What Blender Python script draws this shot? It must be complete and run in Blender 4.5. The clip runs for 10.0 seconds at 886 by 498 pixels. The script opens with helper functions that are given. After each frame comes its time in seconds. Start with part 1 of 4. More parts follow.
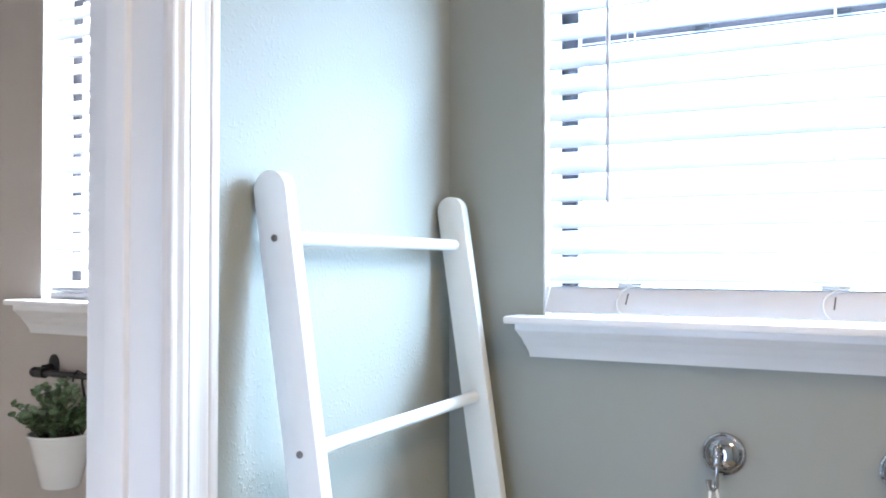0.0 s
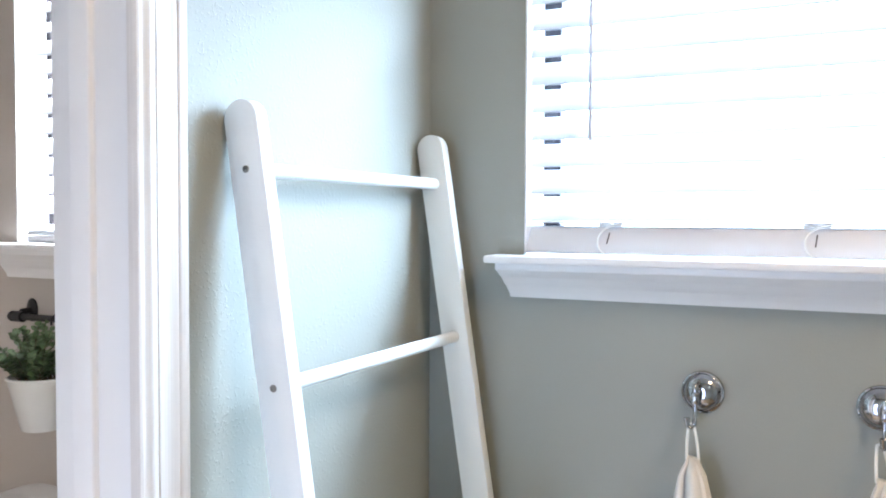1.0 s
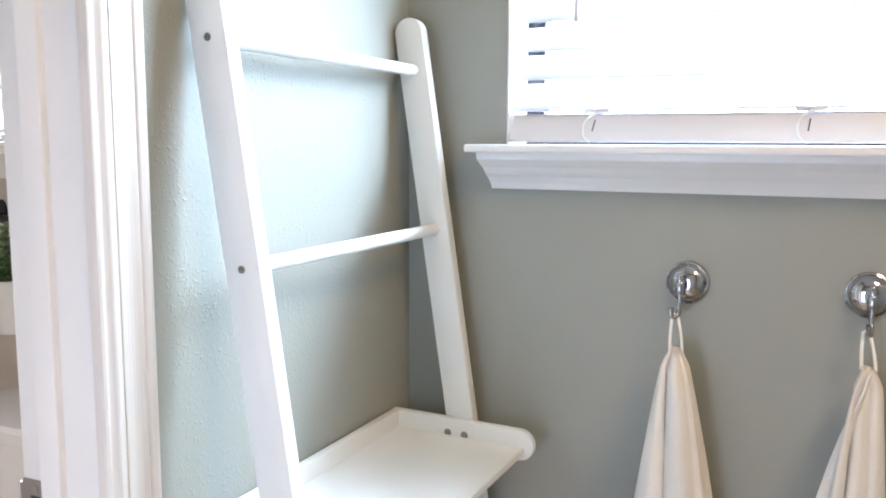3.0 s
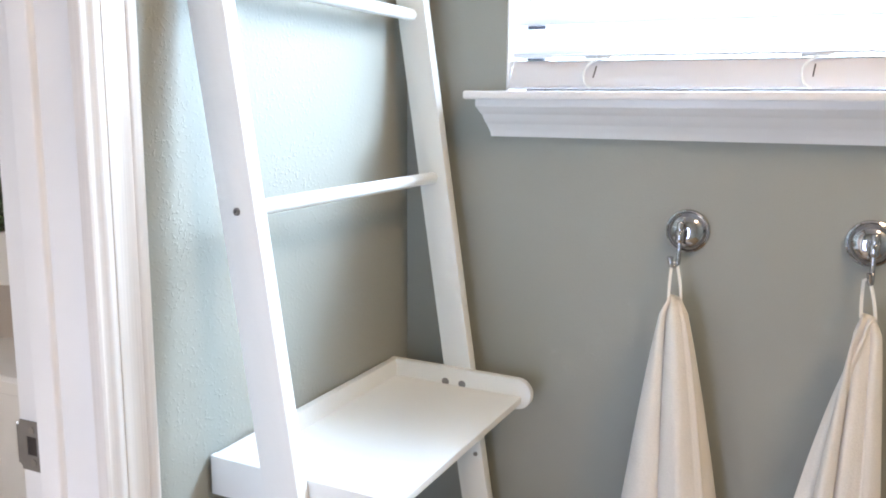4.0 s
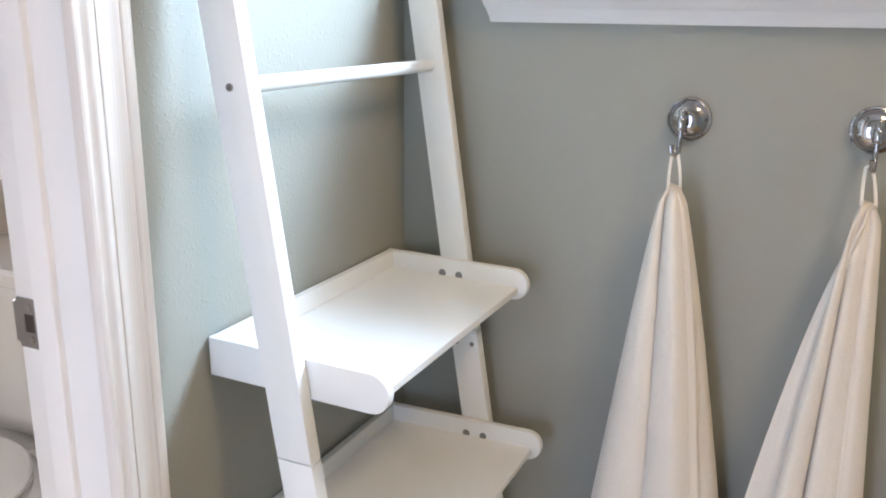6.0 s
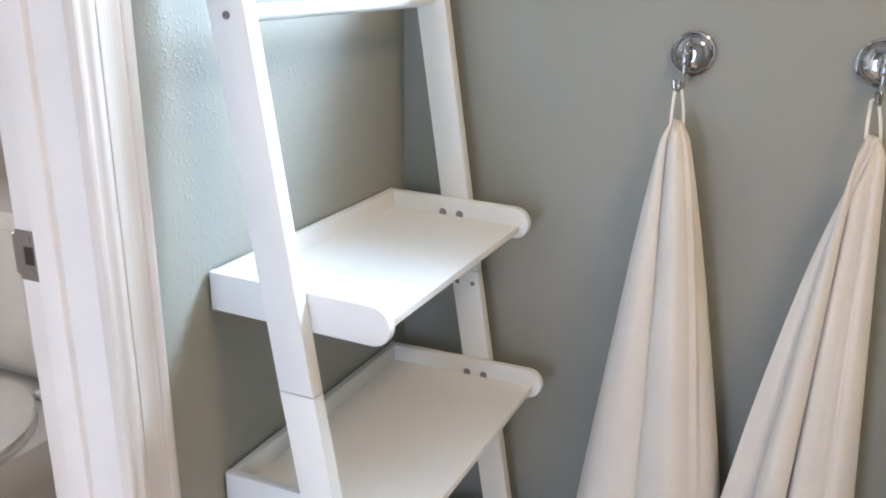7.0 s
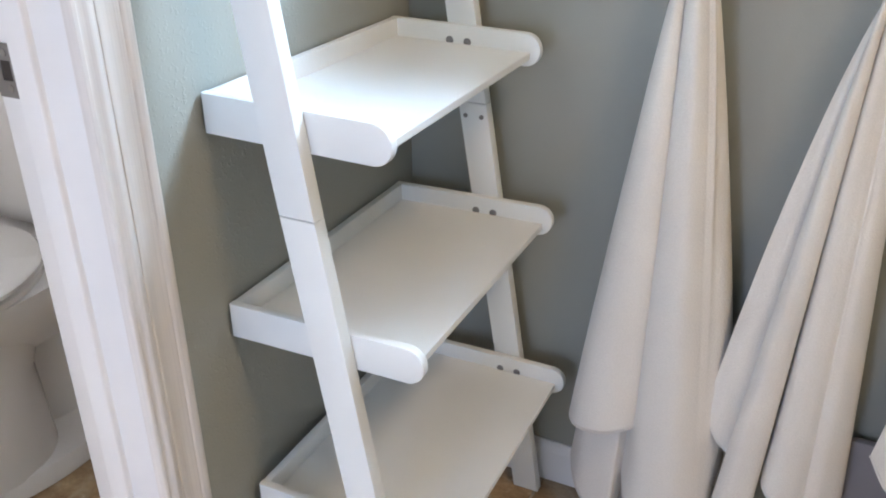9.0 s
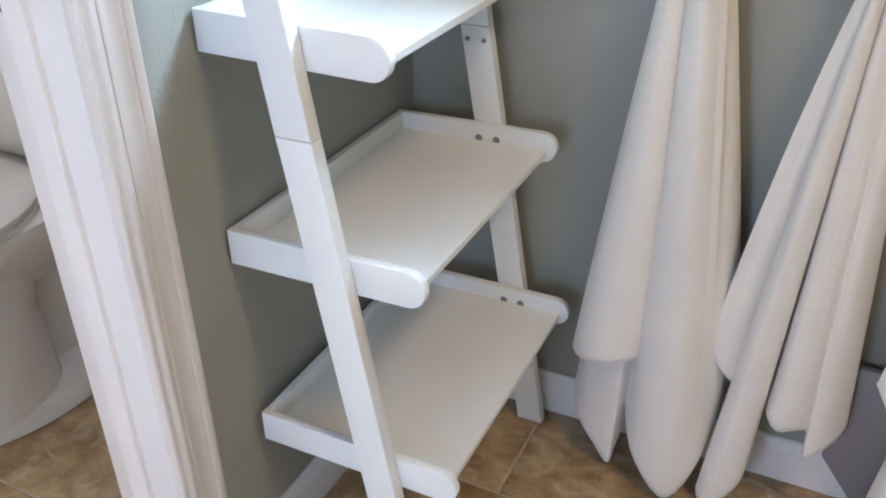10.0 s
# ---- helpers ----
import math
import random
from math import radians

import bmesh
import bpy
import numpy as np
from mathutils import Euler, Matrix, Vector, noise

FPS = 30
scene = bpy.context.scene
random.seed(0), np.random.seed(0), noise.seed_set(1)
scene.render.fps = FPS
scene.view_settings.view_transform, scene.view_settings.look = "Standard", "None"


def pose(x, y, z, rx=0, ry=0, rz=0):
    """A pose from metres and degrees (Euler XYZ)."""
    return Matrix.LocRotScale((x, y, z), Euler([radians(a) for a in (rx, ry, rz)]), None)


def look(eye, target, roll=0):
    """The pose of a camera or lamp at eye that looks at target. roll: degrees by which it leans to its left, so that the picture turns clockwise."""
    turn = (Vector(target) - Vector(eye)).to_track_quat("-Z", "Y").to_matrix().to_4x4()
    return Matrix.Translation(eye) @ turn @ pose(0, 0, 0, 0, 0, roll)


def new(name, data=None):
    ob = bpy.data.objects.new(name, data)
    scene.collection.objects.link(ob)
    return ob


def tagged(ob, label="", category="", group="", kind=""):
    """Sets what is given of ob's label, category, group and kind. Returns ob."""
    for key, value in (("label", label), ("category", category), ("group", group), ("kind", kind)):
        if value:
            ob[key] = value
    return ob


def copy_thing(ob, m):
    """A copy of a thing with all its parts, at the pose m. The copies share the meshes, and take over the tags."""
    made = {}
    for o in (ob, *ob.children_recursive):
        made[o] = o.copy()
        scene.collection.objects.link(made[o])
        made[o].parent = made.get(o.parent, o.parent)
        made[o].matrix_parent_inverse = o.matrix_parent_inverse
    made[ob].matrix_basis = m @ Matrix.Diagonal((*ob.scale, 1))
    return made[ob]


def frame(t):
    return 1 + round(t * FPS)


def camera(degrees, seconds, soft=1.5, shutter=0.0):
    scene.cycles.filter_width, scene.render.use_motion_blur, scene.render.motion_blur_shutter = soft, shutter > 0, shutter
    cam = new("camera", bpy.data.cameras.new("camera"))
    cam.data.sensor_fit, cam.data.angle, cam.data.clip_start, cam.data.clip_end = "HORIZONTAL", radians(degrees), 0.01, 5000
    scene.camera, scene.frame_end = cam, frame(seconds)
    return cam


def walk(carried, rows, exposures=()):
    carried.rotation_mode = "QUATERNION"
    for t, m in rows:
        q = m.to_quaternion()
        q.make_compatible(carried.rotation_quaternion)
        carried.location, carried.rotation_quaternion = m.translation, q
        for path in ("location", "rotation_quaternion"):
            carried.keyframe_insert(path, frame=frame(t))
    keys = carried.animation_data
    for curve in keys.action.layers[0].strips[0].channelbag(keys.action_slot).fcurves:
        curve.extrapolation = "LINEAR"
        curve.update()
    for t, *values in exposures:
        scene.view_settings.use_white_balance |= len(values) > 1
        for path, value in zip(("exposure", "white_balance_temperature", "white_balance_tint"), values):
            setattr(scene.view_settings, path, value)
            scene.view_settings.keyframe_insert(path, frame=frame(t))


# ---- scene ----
cam = camera(54.6, 10.0, soft=1.9)
PATH = [
    (0, (0.688, -1.38, 1.417), (-0.218, 0.403, 1.446), 0.1),
    (0.5, (0.691, -1.368, 1.401), (-0.203, 0.421, 1.381), 0.0),
    (1, (0.694, -1.356, 1.389), (-0.189, 0.437, 1.315), 0.2),
    (1.5, (0.693, -1.343, 1.375), (-0.179, 0.453, 1.254), 0.3),
    (2, (0.693, -1.329, 1.361), (-0.173, 0.466, 1.197), 0.3),
    (2.5, (0.69, -1.319, 1.346), (-0.167, 0.476, 1.139), 0.2),
    (4, (0.687, -1.303, 1.31), (-0.158, 0.478, 0.971), 0.4),
    (4.5, (0.687, -1.302, 1.301), (-0.153, 0.472, 0.917), 0.6),
    (5, (0.686, -1.301, 1.29), (-0.146, 0.466, 0.861), 0.7),
    (5.5, (0.685, -1.3, 1.28), (-0.14, 0.457, 0.799), 0.7),
    (7, (0.684, -1.303, 1.243), (-0.118, 0.417, 0.61), 0.6),
    (7.5, (0.684, -1.299, 1.229), (-0.111, 0.4, 0.537), 0.5),
    (8, (0.679, -1.295, 1.21), (-0.104, 0.38, 0.449), 0.5),
    (8.5, (0.681, -1.287, 1.19), (-0.102, 0.352, 0.354), 0.2),
    (9, (0.683, -1.277, 1.17), (-0.097, 0.325, 0.262), -0.2),
    (9.5, (0.687, -1.271, 1.15), (-0.089, 0.298, 0.182), -0.7),
    (10, (0.684, -1.267, 1.134), (-0.082, 0.274, 0.116), -0.7),
]
walk(cam, [(t, look(eye, target, roll)) for t, eye, target, roll in PATH],
     exposures=[(0.0, -0.02, 6030, 12), (1.0, 0.0, 6270, 12.5), (2.5, 0.0, 6680, 14), (5.5, -0.03, 6750, 15.5), (7.5, -0.05, 6550, 14), (10.0, -0.10, 6350, 13)])

# ---- world, sun, large lights ----
world = bpy.data.worlds.new("sky_world")
scene.world = world
world.use_nodes = True
wn = world.node_tree.nodes
sky = wn.new("ShaderNodeTexSky")
sky.sky_type = "NISHITA"
sky.sun_disc = False
sky.sun_elevation = radians(48)
sky.sun_rotation = radians(180)
wn["Background"].inputs[1].default_value = 0.1
world.node_tree.links.new(sky.outputs[0], wn["Background"].inputs[0])

sun = new("sun", bpy.data.lights.new("sun", "SUN"))
sun.data.energy, sun.data.angle, sun.data.color = 2.5, radians(0.5), (1.0, 0.96, 0.9)
sun.matrix_basis = look((0, -20, 22), (0, 0, 0))


def daylight(name, centre, toward, width, height, watts, tint):
    """Sky light that fills a window's opening."""
    lamp = new(name, bpy.data.lights.new(name, "AREA"))
    lamp.data.shape, lamp.data.size, lamp.data.size_y = "RECTANGLE", width, height
    lamp.data.energy, lamp.data.color = watts, tint
    lamp.matrix_basis = look(centre, toward)
    return lamp


WIN_X0, WIN_X1, WIN_Z0, WIN_Z1 = 0.178, 1.10, 1.327, 2.09       # bathroom window opening
WIN2_X0, WIN2_X1, WIN2_Z0, WIN2_Z1 = -1.082, -0.34, 1.327, 2.09  # toilet room window opening
daylight("window_light", (0.639, 0.146, 1.71), (0.639, -1, 1.71), 0.92, 0.76, 152, (0.58, 0.785, 1.0))
daylight("window_light", (-0.711, 0.146, 1.71), (-0.711, -1, 1.71), 0.74, 0.76, 255, (0.84, 0.92, 1.0))
# unseen back window, assumed for the cool light from behind
daylight("window_light", (0.18, -2.20, 0.70), (0.18, 0, 0.70), 0.5, 1.1, 16.0, (0.58, 0.70, 1.0))


# ---- materials ----
def mat(name, colour, rough=0.5, metal=0.0, var=0.06, scale=6.0, fine=0.0, fine_scale=300.0, bump=0.0, bump_scale=200.0,
        rand=0.0, second=None, detail=4.0, sheen=0.0, coat=0.0):
    """A painted, cast or woven surface: base colour with broad and fine variation, and a fine relief."""
    m = bpy.data.materials.new(name)
    m.use_nodes = True
    nt = m.node_tree
    n, l = nt.nodes, nt.links
    b = n["Principled BSDF"]
    b.inputs["Roughness"].default_value = rough
    b.inputs["Metallic"].default_value = metal
    b.inputs["Sheen Weight"].default_value = sheen
    b.inputs["Coat Weight"].default_value = coat
    tc = n.new("ShaderNodeTexCoord")
    broad = n.new("ShaderNodeTexNoise")
    broad.inputs["Scale"].default_value, broad.inputs["Detail"].default_value = scale, detail
    l.new(tc.outputs["Object"], broad.inputs["Vector"])
    ramp = n.new("ShaderNodeMix")
    ramp.data_type = "RGBA"
    c2 = second if second else tuple(c * (1 - 2 * var) for c in colour)
    ramp.inputs[6].default_value = (*c2, 1)
    ramp.inputs[7].default_value = (*colour, 1)
    stretch = n.new("ShaderNodeMapRange")
    stretch.inputs[1].default_value, stretch.inputs[2].default_value = 0.3, 0.7
    l.new(broad.outputs[0], stretch.inputs[0])
    l.new(stretch.outputs[0], ramp.inputs[0])
    out = ramp.outputs[2]
    if fine or rand:
        hsv = n.new("ShaderNodeHueSaturation")
        l.new(out, hsv.inputs["Color"])
        val = None
        if fine:
            grain = n.new("ShaderNodeTexNoise")
            grain.inputs["Scale"].default_value, grain.inputs["Detail"].default_value = fine_scale, 2
            l.new(tc.outputs["Object"], grain.inputs["Vector"])
            mr = n.new("ShaderNodeMapRange")
            mr.inputs[1].default_value, mr.inputs[2].default_value = 0.25, 0.75
            mr.inputs[3].default_value, mr.inputs[4].default_value = 1 - fine, 1 + fine
            l.new(grain.outputs[0], mr.inputs[0])
            val = mr.outputs[0]
        if rand:
            info = n.new("ShaderNodeObjectInfo")
            mr = n.new("ShaderNodeMapRange")
            mr.inputs[3].default_value, mr.inputs[4].default_value = 1 - rand, 1 + rand
            l.new(info.outputs["Random"], mr.inputs[0])
            if val is None:
                val = mr.outputs[0]
            else:
                mul = n.new("ShaderNodeMath")
                mul.operation = "MULTIPLY"
                l.new(val, mul.inputs[0])
                l.new(mr.outputs[0], mul.inputs[1])
                val = mul.outputs[0]
        l.new(val, hsv.inputs["Value"])
        out = hsv.outputs[0]
    l.new(out, b.inputs["Base Color"])
    if bump:
        bn = n.new("ShaderNodeTexNoise")
        bn.inputs["Scale"].default_value, bn.inputs["Detail"].default_value = bump_scale, 3
        l.new(tc.outputs["Object"], bn.inputs["Vector"])
        bp = n.new("ShaderNodeBump")
        bp.inputs["Strength"].default_value, bp.inputs["Distance"].default_value = 1.0, bump
        l.new(bn.outputs[0], bp.inputs["Height"])
        l.new(bp.outputs[0], b.inputs["Normal"])
    return m


def wall_paint(name, colour, depth, blob=95):
    """Eggshell paint over sprayed drywall texture: an even orange peel with scattered flattened blobs."""
    m = mat(name, colour, rough=0.55, var=0.025, scale=3.0, fine=0.015, fine_scale=420)
    n, l = m.node_tree.nodes, m.node_tree.links
    tc = [x for x in n if x.type == "TEX_COORD"][0]
    blobs = n.new("ShaderNodeTexNoise")
    blobs.inputs["Scale"].default_value, blobs.inputs["Detail"].default_value = blob, 2.5
    blobs.inputs["Distortion"].default_value = 0.4
    l.new(tc.outputs["Object"], blobs.inputs["Vector"])
    cut = n.new("ShaderNodeMapRange")
    cut.interpolation_type = "SMOOTHSTEP"
    cut.inputs[1].default_value, cut.inputs[2].default_value = 0.54, 0.66
    l.new(blobs.outputs[0], cut.inputs[0])
    patch = n.new("ShaderNodeTexNoise")           # denser and thinner areas of the spray
    patch.inputs["Scale"].default_value, patch.inputs["Detail"].default_value = 17, 2
    l.new(tc.outputs["Object"], patch.inputs["Vector"])
    thin = n.new("ShaderNodeMapRange")
    thin.inputs[1].default_value, thin.inputs[2].default_value = 0.36, 0.64
    thin.inputs[3].default_value, thin.inputs[4].default_value = 0.35, 1.0
    l.new(patch.outputs[0], thin.inputs[0])
    dab = n.new("ShaderNodeMath")
    dab.operation = "MULTIPLY"
    l.new(cut.outputs[0], dab.inputs[0])
    l.new(thin.outputs[0], dab.inputs[1])
    peel = n.new("ShaderNodeTexNoise")
    peel.inputs["Scale"].default_value, peel.inputs["Detail"].default_value = 230, 2
    l.new(tc.outputs["Object"], peel.inputs["Vector"])
    add = n.new("ShaderNodeMath")
    add.operation = "MULTIPLY_ADD"
    add.inputs[1].default_value = 0.22
    l.new(peel.outputs[0], add.inputs[0])
    l.new(dab.outputs[0], add.inputs[2])
    bp = n.new("ShaderNodeBump")
    bp.inputs["Strength"].default_value, bp.inputs["Distance"].default_value = 1.0, depth
    l.new(add.outputs[0], bp.inputs["Height"])
    l.new(bp.outputs[0], n["Principled BSDF"].inputs["Normal"])
    return m


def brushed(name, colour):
    """Paint with fine brush streaks along the height."""
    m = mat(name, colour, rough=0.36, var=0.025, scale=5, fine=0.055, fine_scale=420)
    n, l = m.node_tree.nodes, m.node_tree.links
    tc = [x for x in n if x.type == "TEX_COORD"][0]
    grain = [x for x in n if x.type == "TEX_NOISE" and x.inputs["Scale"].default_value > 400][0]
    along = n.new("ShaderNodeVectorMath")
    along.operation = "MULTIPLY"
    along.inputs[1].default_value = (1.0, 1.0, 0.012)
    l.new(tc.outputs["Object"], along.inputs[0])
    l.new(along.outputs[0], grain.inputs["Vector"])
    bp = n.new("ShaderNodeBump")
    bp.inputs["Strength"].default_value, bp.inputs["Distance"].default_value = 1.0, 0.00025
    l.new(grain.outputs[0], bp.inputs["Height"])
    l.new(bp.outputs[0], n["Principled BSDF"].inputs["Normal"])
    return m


def tile_stone(name):
    """Tan travertine-look ceramic with brown clouds and cream veins."""
    m = mat(name, (0.48, 0.35, 0.20), rough=0.38, scale=15.0, second=(0.20, 0.115, 0.048), detail=9, fine=0.10, fine_scale=120,
            rand=0.08, bump=0.0006, bump_scale=60)
    n, l = m.node_tree.nodes, m.node_tree.links
    tc = [x for x in n if x.type == "TEX_COORD"][0]
    b = n["Principled BSDF"]
    vein = n.new("ShaderNodeTexNoise")
    vein.inputs["Scale"].default_value, vein.inputs["Detail"].default_value = 16, 7
    vein.inputs["Distortion"].default_value = 1.6
    l.new(tc.outputs["Object"], vein.inputs["Vector"])
    mr = n.new("ShaderNodeMapRange")
    mr.inputs[1].default_value, mr.inputs[2].default_value = 0.52, 0.72
    mr.inputs[4].default_value = 0.75
    l.new(vein.outputs[0], mr.inputs[0])
    mix = n.new("ShaderNodeMix")
    mix.data_type = "RGBA"
    mix.inputs[7].default_value = (0.50, 0.42, 0.29, 1)
    src = b.inputs["Base Color"].links[0].from_socket
    l.new(src, mix.inputs[6])
    l.new(mr.outputs[0], mix.inputs[0])
    l.new(mix.outputs[2], b.inputs["Base Color"])
    info = n.new("ShaderNodeObjectInfo")          # every tile cut from another spot of the stone
    shift = n.new("ShaderNodeVectorMath")
    shift.operation = "MULTIPLY_ADD"
    shift.inputs[1].default_value = (37.0, 53.0, 0.0)
    l.new(info.outputs["Random"], shift.inputs[0])
    old = [k.to_socket for k in tc.outputs["Object"].links]
    l.new(tc.outputs["Object"], shift.inputs[2])
    for socket in old:
        l.new(shift.outputs[0], socket)
    return m


def glowing_slat(name):
    """White vinyl that lets some daylight through."""
    m = mat(name, (0.60, 0.605, 0.62), rough=0.45, var=0.02, scale=8)
    n, l = m.node_tree.nodes, m.node_tree.links
    tr = n.new("ShaderNodeBsdfTranslucent")
    tr.inputs[0].default_value = (0.80, 0.83, 0.88, 1)
    mix = n.new("ShaderNodeMixShader")
    mix.inputs[0].default_value = 0.12
    l.new(n["Principled BSDF"].outputs[0], mix.inputs[1])
    l.new(tr.outputs[0], mix.inputs[2])
    l.new(mix.outputs[0], n["Material Output"].inputs[0])
    return m


def lamp_glass(name, strength):
    """Frosted glass lit from within by a warm bulb."""
    m = mat(name, (0.9, 0.88, 0.85), rough=0.5)
    b = m.node_tree.nodes["Principled BSDF"]
    b.inputs["Emission Color"].default_value = (1.0, 0.73, 0.46, 1)
    b.inputs["Emission Strength"].default_value = strength
    return m


def glass_pane(name):
    m = mat(name, (0.95, 0.97, 0.97), rough=0.02)
    b = m.node_tree.nodes["Principled BSDF"]
    b.inputs["Transmission Weight"].default_value = 1.0
    b.inputs["IOR"].default_value = 1.45
    return m


SAGE = wall_paint("sage_wall_paint", (0.312, 0.321, 0.287), 0.00030, 165)
SAGE_SMOOTH = wall_paint("sage_wall_paint_rolled", (0.312, 0.321, 0.287), 0.00010, 120)
BEIGE = wall_paint("beige_wall_paint", (0.47, 0.42, 0.375), 0.0004)
CEILING = mat("white_ceiling_paint", (0.84, 0.83, 0.81), rough=0.8, bump=0.002, bump_scale=70)
TRIM = mat("white_trim_paint", (0.81, 0.80, 0.80), rough=0.32, var=0.02, scale=9, bump=0.00018, bump_scale=60)
# warmer and darker than the trim paint
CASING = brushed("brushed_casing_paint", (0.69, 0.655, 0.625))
SHELF = mat("white_lacquered_wood", (0.795, 0.822, 0.82), rough=0.34, var=0.015, scale=12, bump=0.00018, bump_scale=140)
PORCELAIN = mat("white_porcelain", (0.80, 0.79, 0.78), rough=0.08, var=0.01, coat=0.4)
SEATPLASTIC = mat("white_seat_plastic", (0.80, 0.79, 0.77), rough=0.2, var=0.01)
COTTON = mat("cream_cotton", (0.78, 0.745, 0.695), rough=0.95, var=0.03, scale=5, fine=0.04, fine_scale=420, bump=0.0007, bump_scale=330, sheen=0.25)
STRAP = mat("white_cotton_tape", (0.80, 0.78, 0.73), rough=0.9, var=0.02, bump=0.0004, bump_scale=600)
CHROME = mat("polished_chrome", (0.44, 0.44, 0.46), rough=0.05, metal=1.0, var=0.01)
STEEL = mat("dull_steel", (0.27, 0.265, 0.27), rough=0.38, metal=1.0, var=0.06, scale=40, bump=0.0002, bump_scale=300)
SCREW = mat("dark_zinc_screw", (0.30, 0.29, 0.28), rough=0.4, metal=1.0, var=0.05, scale=80)
NUT = mat("pale_barrel_nut", (0.24, 0.24, 0.25), rough=0.4, metal=0.6, var=0.05, scale=80)
HOLE = mat("dark_recess", (0.05, 0.04, 0.035), rough=0.9)
SLAT = glowing_slat("white_vinyl_slat")
RAIL = mat("white_vinyl_rail", (0.66, 0.65, 0.67), rough=0.4, var=0.02, scale=8)
CORD = mat("white_cord", (0.80, 0.80, 0.78), rough=0.8)
WAND = mat("clear_grey_wand", (0.62, 0.62, 0.68), rough=0.25)
SASH = mat("grey_window_sash", (0.016, 0.014, 0.018), rough=0.9, var=0.06, scale=14)
SASH_FACE = mat("grey_sash_face", (0.030, 0.024, 0.030), rough=0.8, var=0.06, scale=14)
GLASS = glass_pane("window_glass")
TILE = tile_stone("tan_stone_tile")
GROUT = mat("pale_grout", (0.52, 0.46, 0.37), rough=0.9, var=0.1, scale=30, fine=0.1)
IRON = mat("black_iron", (0.02, 0.018, 0.018), rough=0.45, metal=0.3, var=0.1, scale=60, bump=0.0003, bump_scale=300)
POT = mat("white_enamel", (0.78, 0.78, 0.76), rough=0.25, var=0.02)
LEAF = mat("green_leaf", (0.15, 0.23, 0.10), rough=0.45, second=(0.03, 0.065, 0.025), scale=75, fine=0.2, fine_scale=160)
STEM = mat("brown_stem", (0.08, 0.06, 0.03), rough=0.8)
SOIL = mat("dark_soil", (0.03, 0.022, 0.015), rough=1.0, bump=0.003, bump_scale=120)
MAT_PILE = mat("white_cotton_pile", (0.80, 0.78, 0.74), rough=1.0, var=0.05, scale=40, bump=0.004, bump_scale=180, sheen=0.3)
# lavender grey that holds the shade low on the window wall
SHADED_PANEL = mat("shaded_panel_grey", (0.27, 0.25, 0.262), rough=0.4, var=0.03, scale=6)
LAMPGLASS = lamp_glass("frosted_lamp_glass", 44.0)
LAWN = mat("lawn", (0.07, 0.11, 0.04), rough=0.95, var=0.2, scale=0.5, fine=0.2, fine_scale=20)


# ---- mesh helpers ----
def box(bm, x0, x1, y0, y1, z0, z1, bevel=0.0, seg=2):
    geo = bmesh.ops.create_cube(bm, size=1.0)["verts"]
    for v in geo:
        v.co = Vector((x0 + (v.co.x + 0.5) * (x1 - x0), y0 + (v.co.y + 0.5) * (y1 - y0), z0 + (v.co.z + 0.5) * (z1 - z0)))
    if bevel:
        edges = list({e for v in geo for e in v.link_edges})
        bmesh.ops.bevel(bm, geom=edges, offset=bevel, segments=seg, profile=0.5, affect="EDGES")


def prism(bm, poly, axis, a0, a1, bevel=0.0, ends=None):
    """A polygon in the two axes other than the named one, drawn out from a0 to a1. ends(p): both ends' own shift for a corner."""
    i = "xyz".index(axis)
    rings = []
    for k, a in enumerate((a0, a1)):
        ring = []
        for p in poly:
            co = list(p)
            co.insert(i, a + (ends(p)[k] if ends else 0.0))
            ring.append(bm.verts.new(co))
        rings.append(ring)
    m = len(poly)
    faces = [bm.faces.new(rings[0]), bm.faces.new(rings[1])]
    for k in range(m):
        faces.append(bm.faces.new((rings[0][k], rings[0][(k + 1) % m], rings[1][(k + 1) % m], rings[1][k])))
    bmesh.ops.recalc_face_normals(bm, faces=faces)
    if bevel:
        edges = [e for f in faces[:2] for e in f.edges]
        bmesh.ops.bevel(bm, geom=list(set(edges)), offset=bevel, segments=2, profile=0.5, affect="EDGES")


def lathe(bm, profile, m=Matrix(), n=32, squash=(1, 1)):
    """Turned shape: (radius, height) pairs round the local z of the matrix m."""
    rings = []
    for r, h in profile:
        if r < 1e-6:
            rings.append([bm.verts.new(m @ Vector((0, 0, h)))])
        else:
            rings.append([bm.verts.new(m @ Vector((r * squash[0] * math.cos(2 * math.pi * k / n), r * squash[1] * math.sin(2 * math.pi * k / n), h))) for k in range(n)])
    for a, b in zip(rings, rings[1:]):
        for k in range(n):
            q = [a[k % len(a)], a[(k + 1) % len(a)], b[(k + 1) % len(b)], b[k % len(b)]]
            q = [v for i, v in enumerate(q) if v not in q[:i]]
            if len(q) > 2:
                bm.faces.new(q)
    for ring in (rings[0], rings[-1]):
        if len(ring) > 2:
            bm.faces.new(ring)
    bmesh.ops.recalc_face_normals(bm, faces=bm.faces)


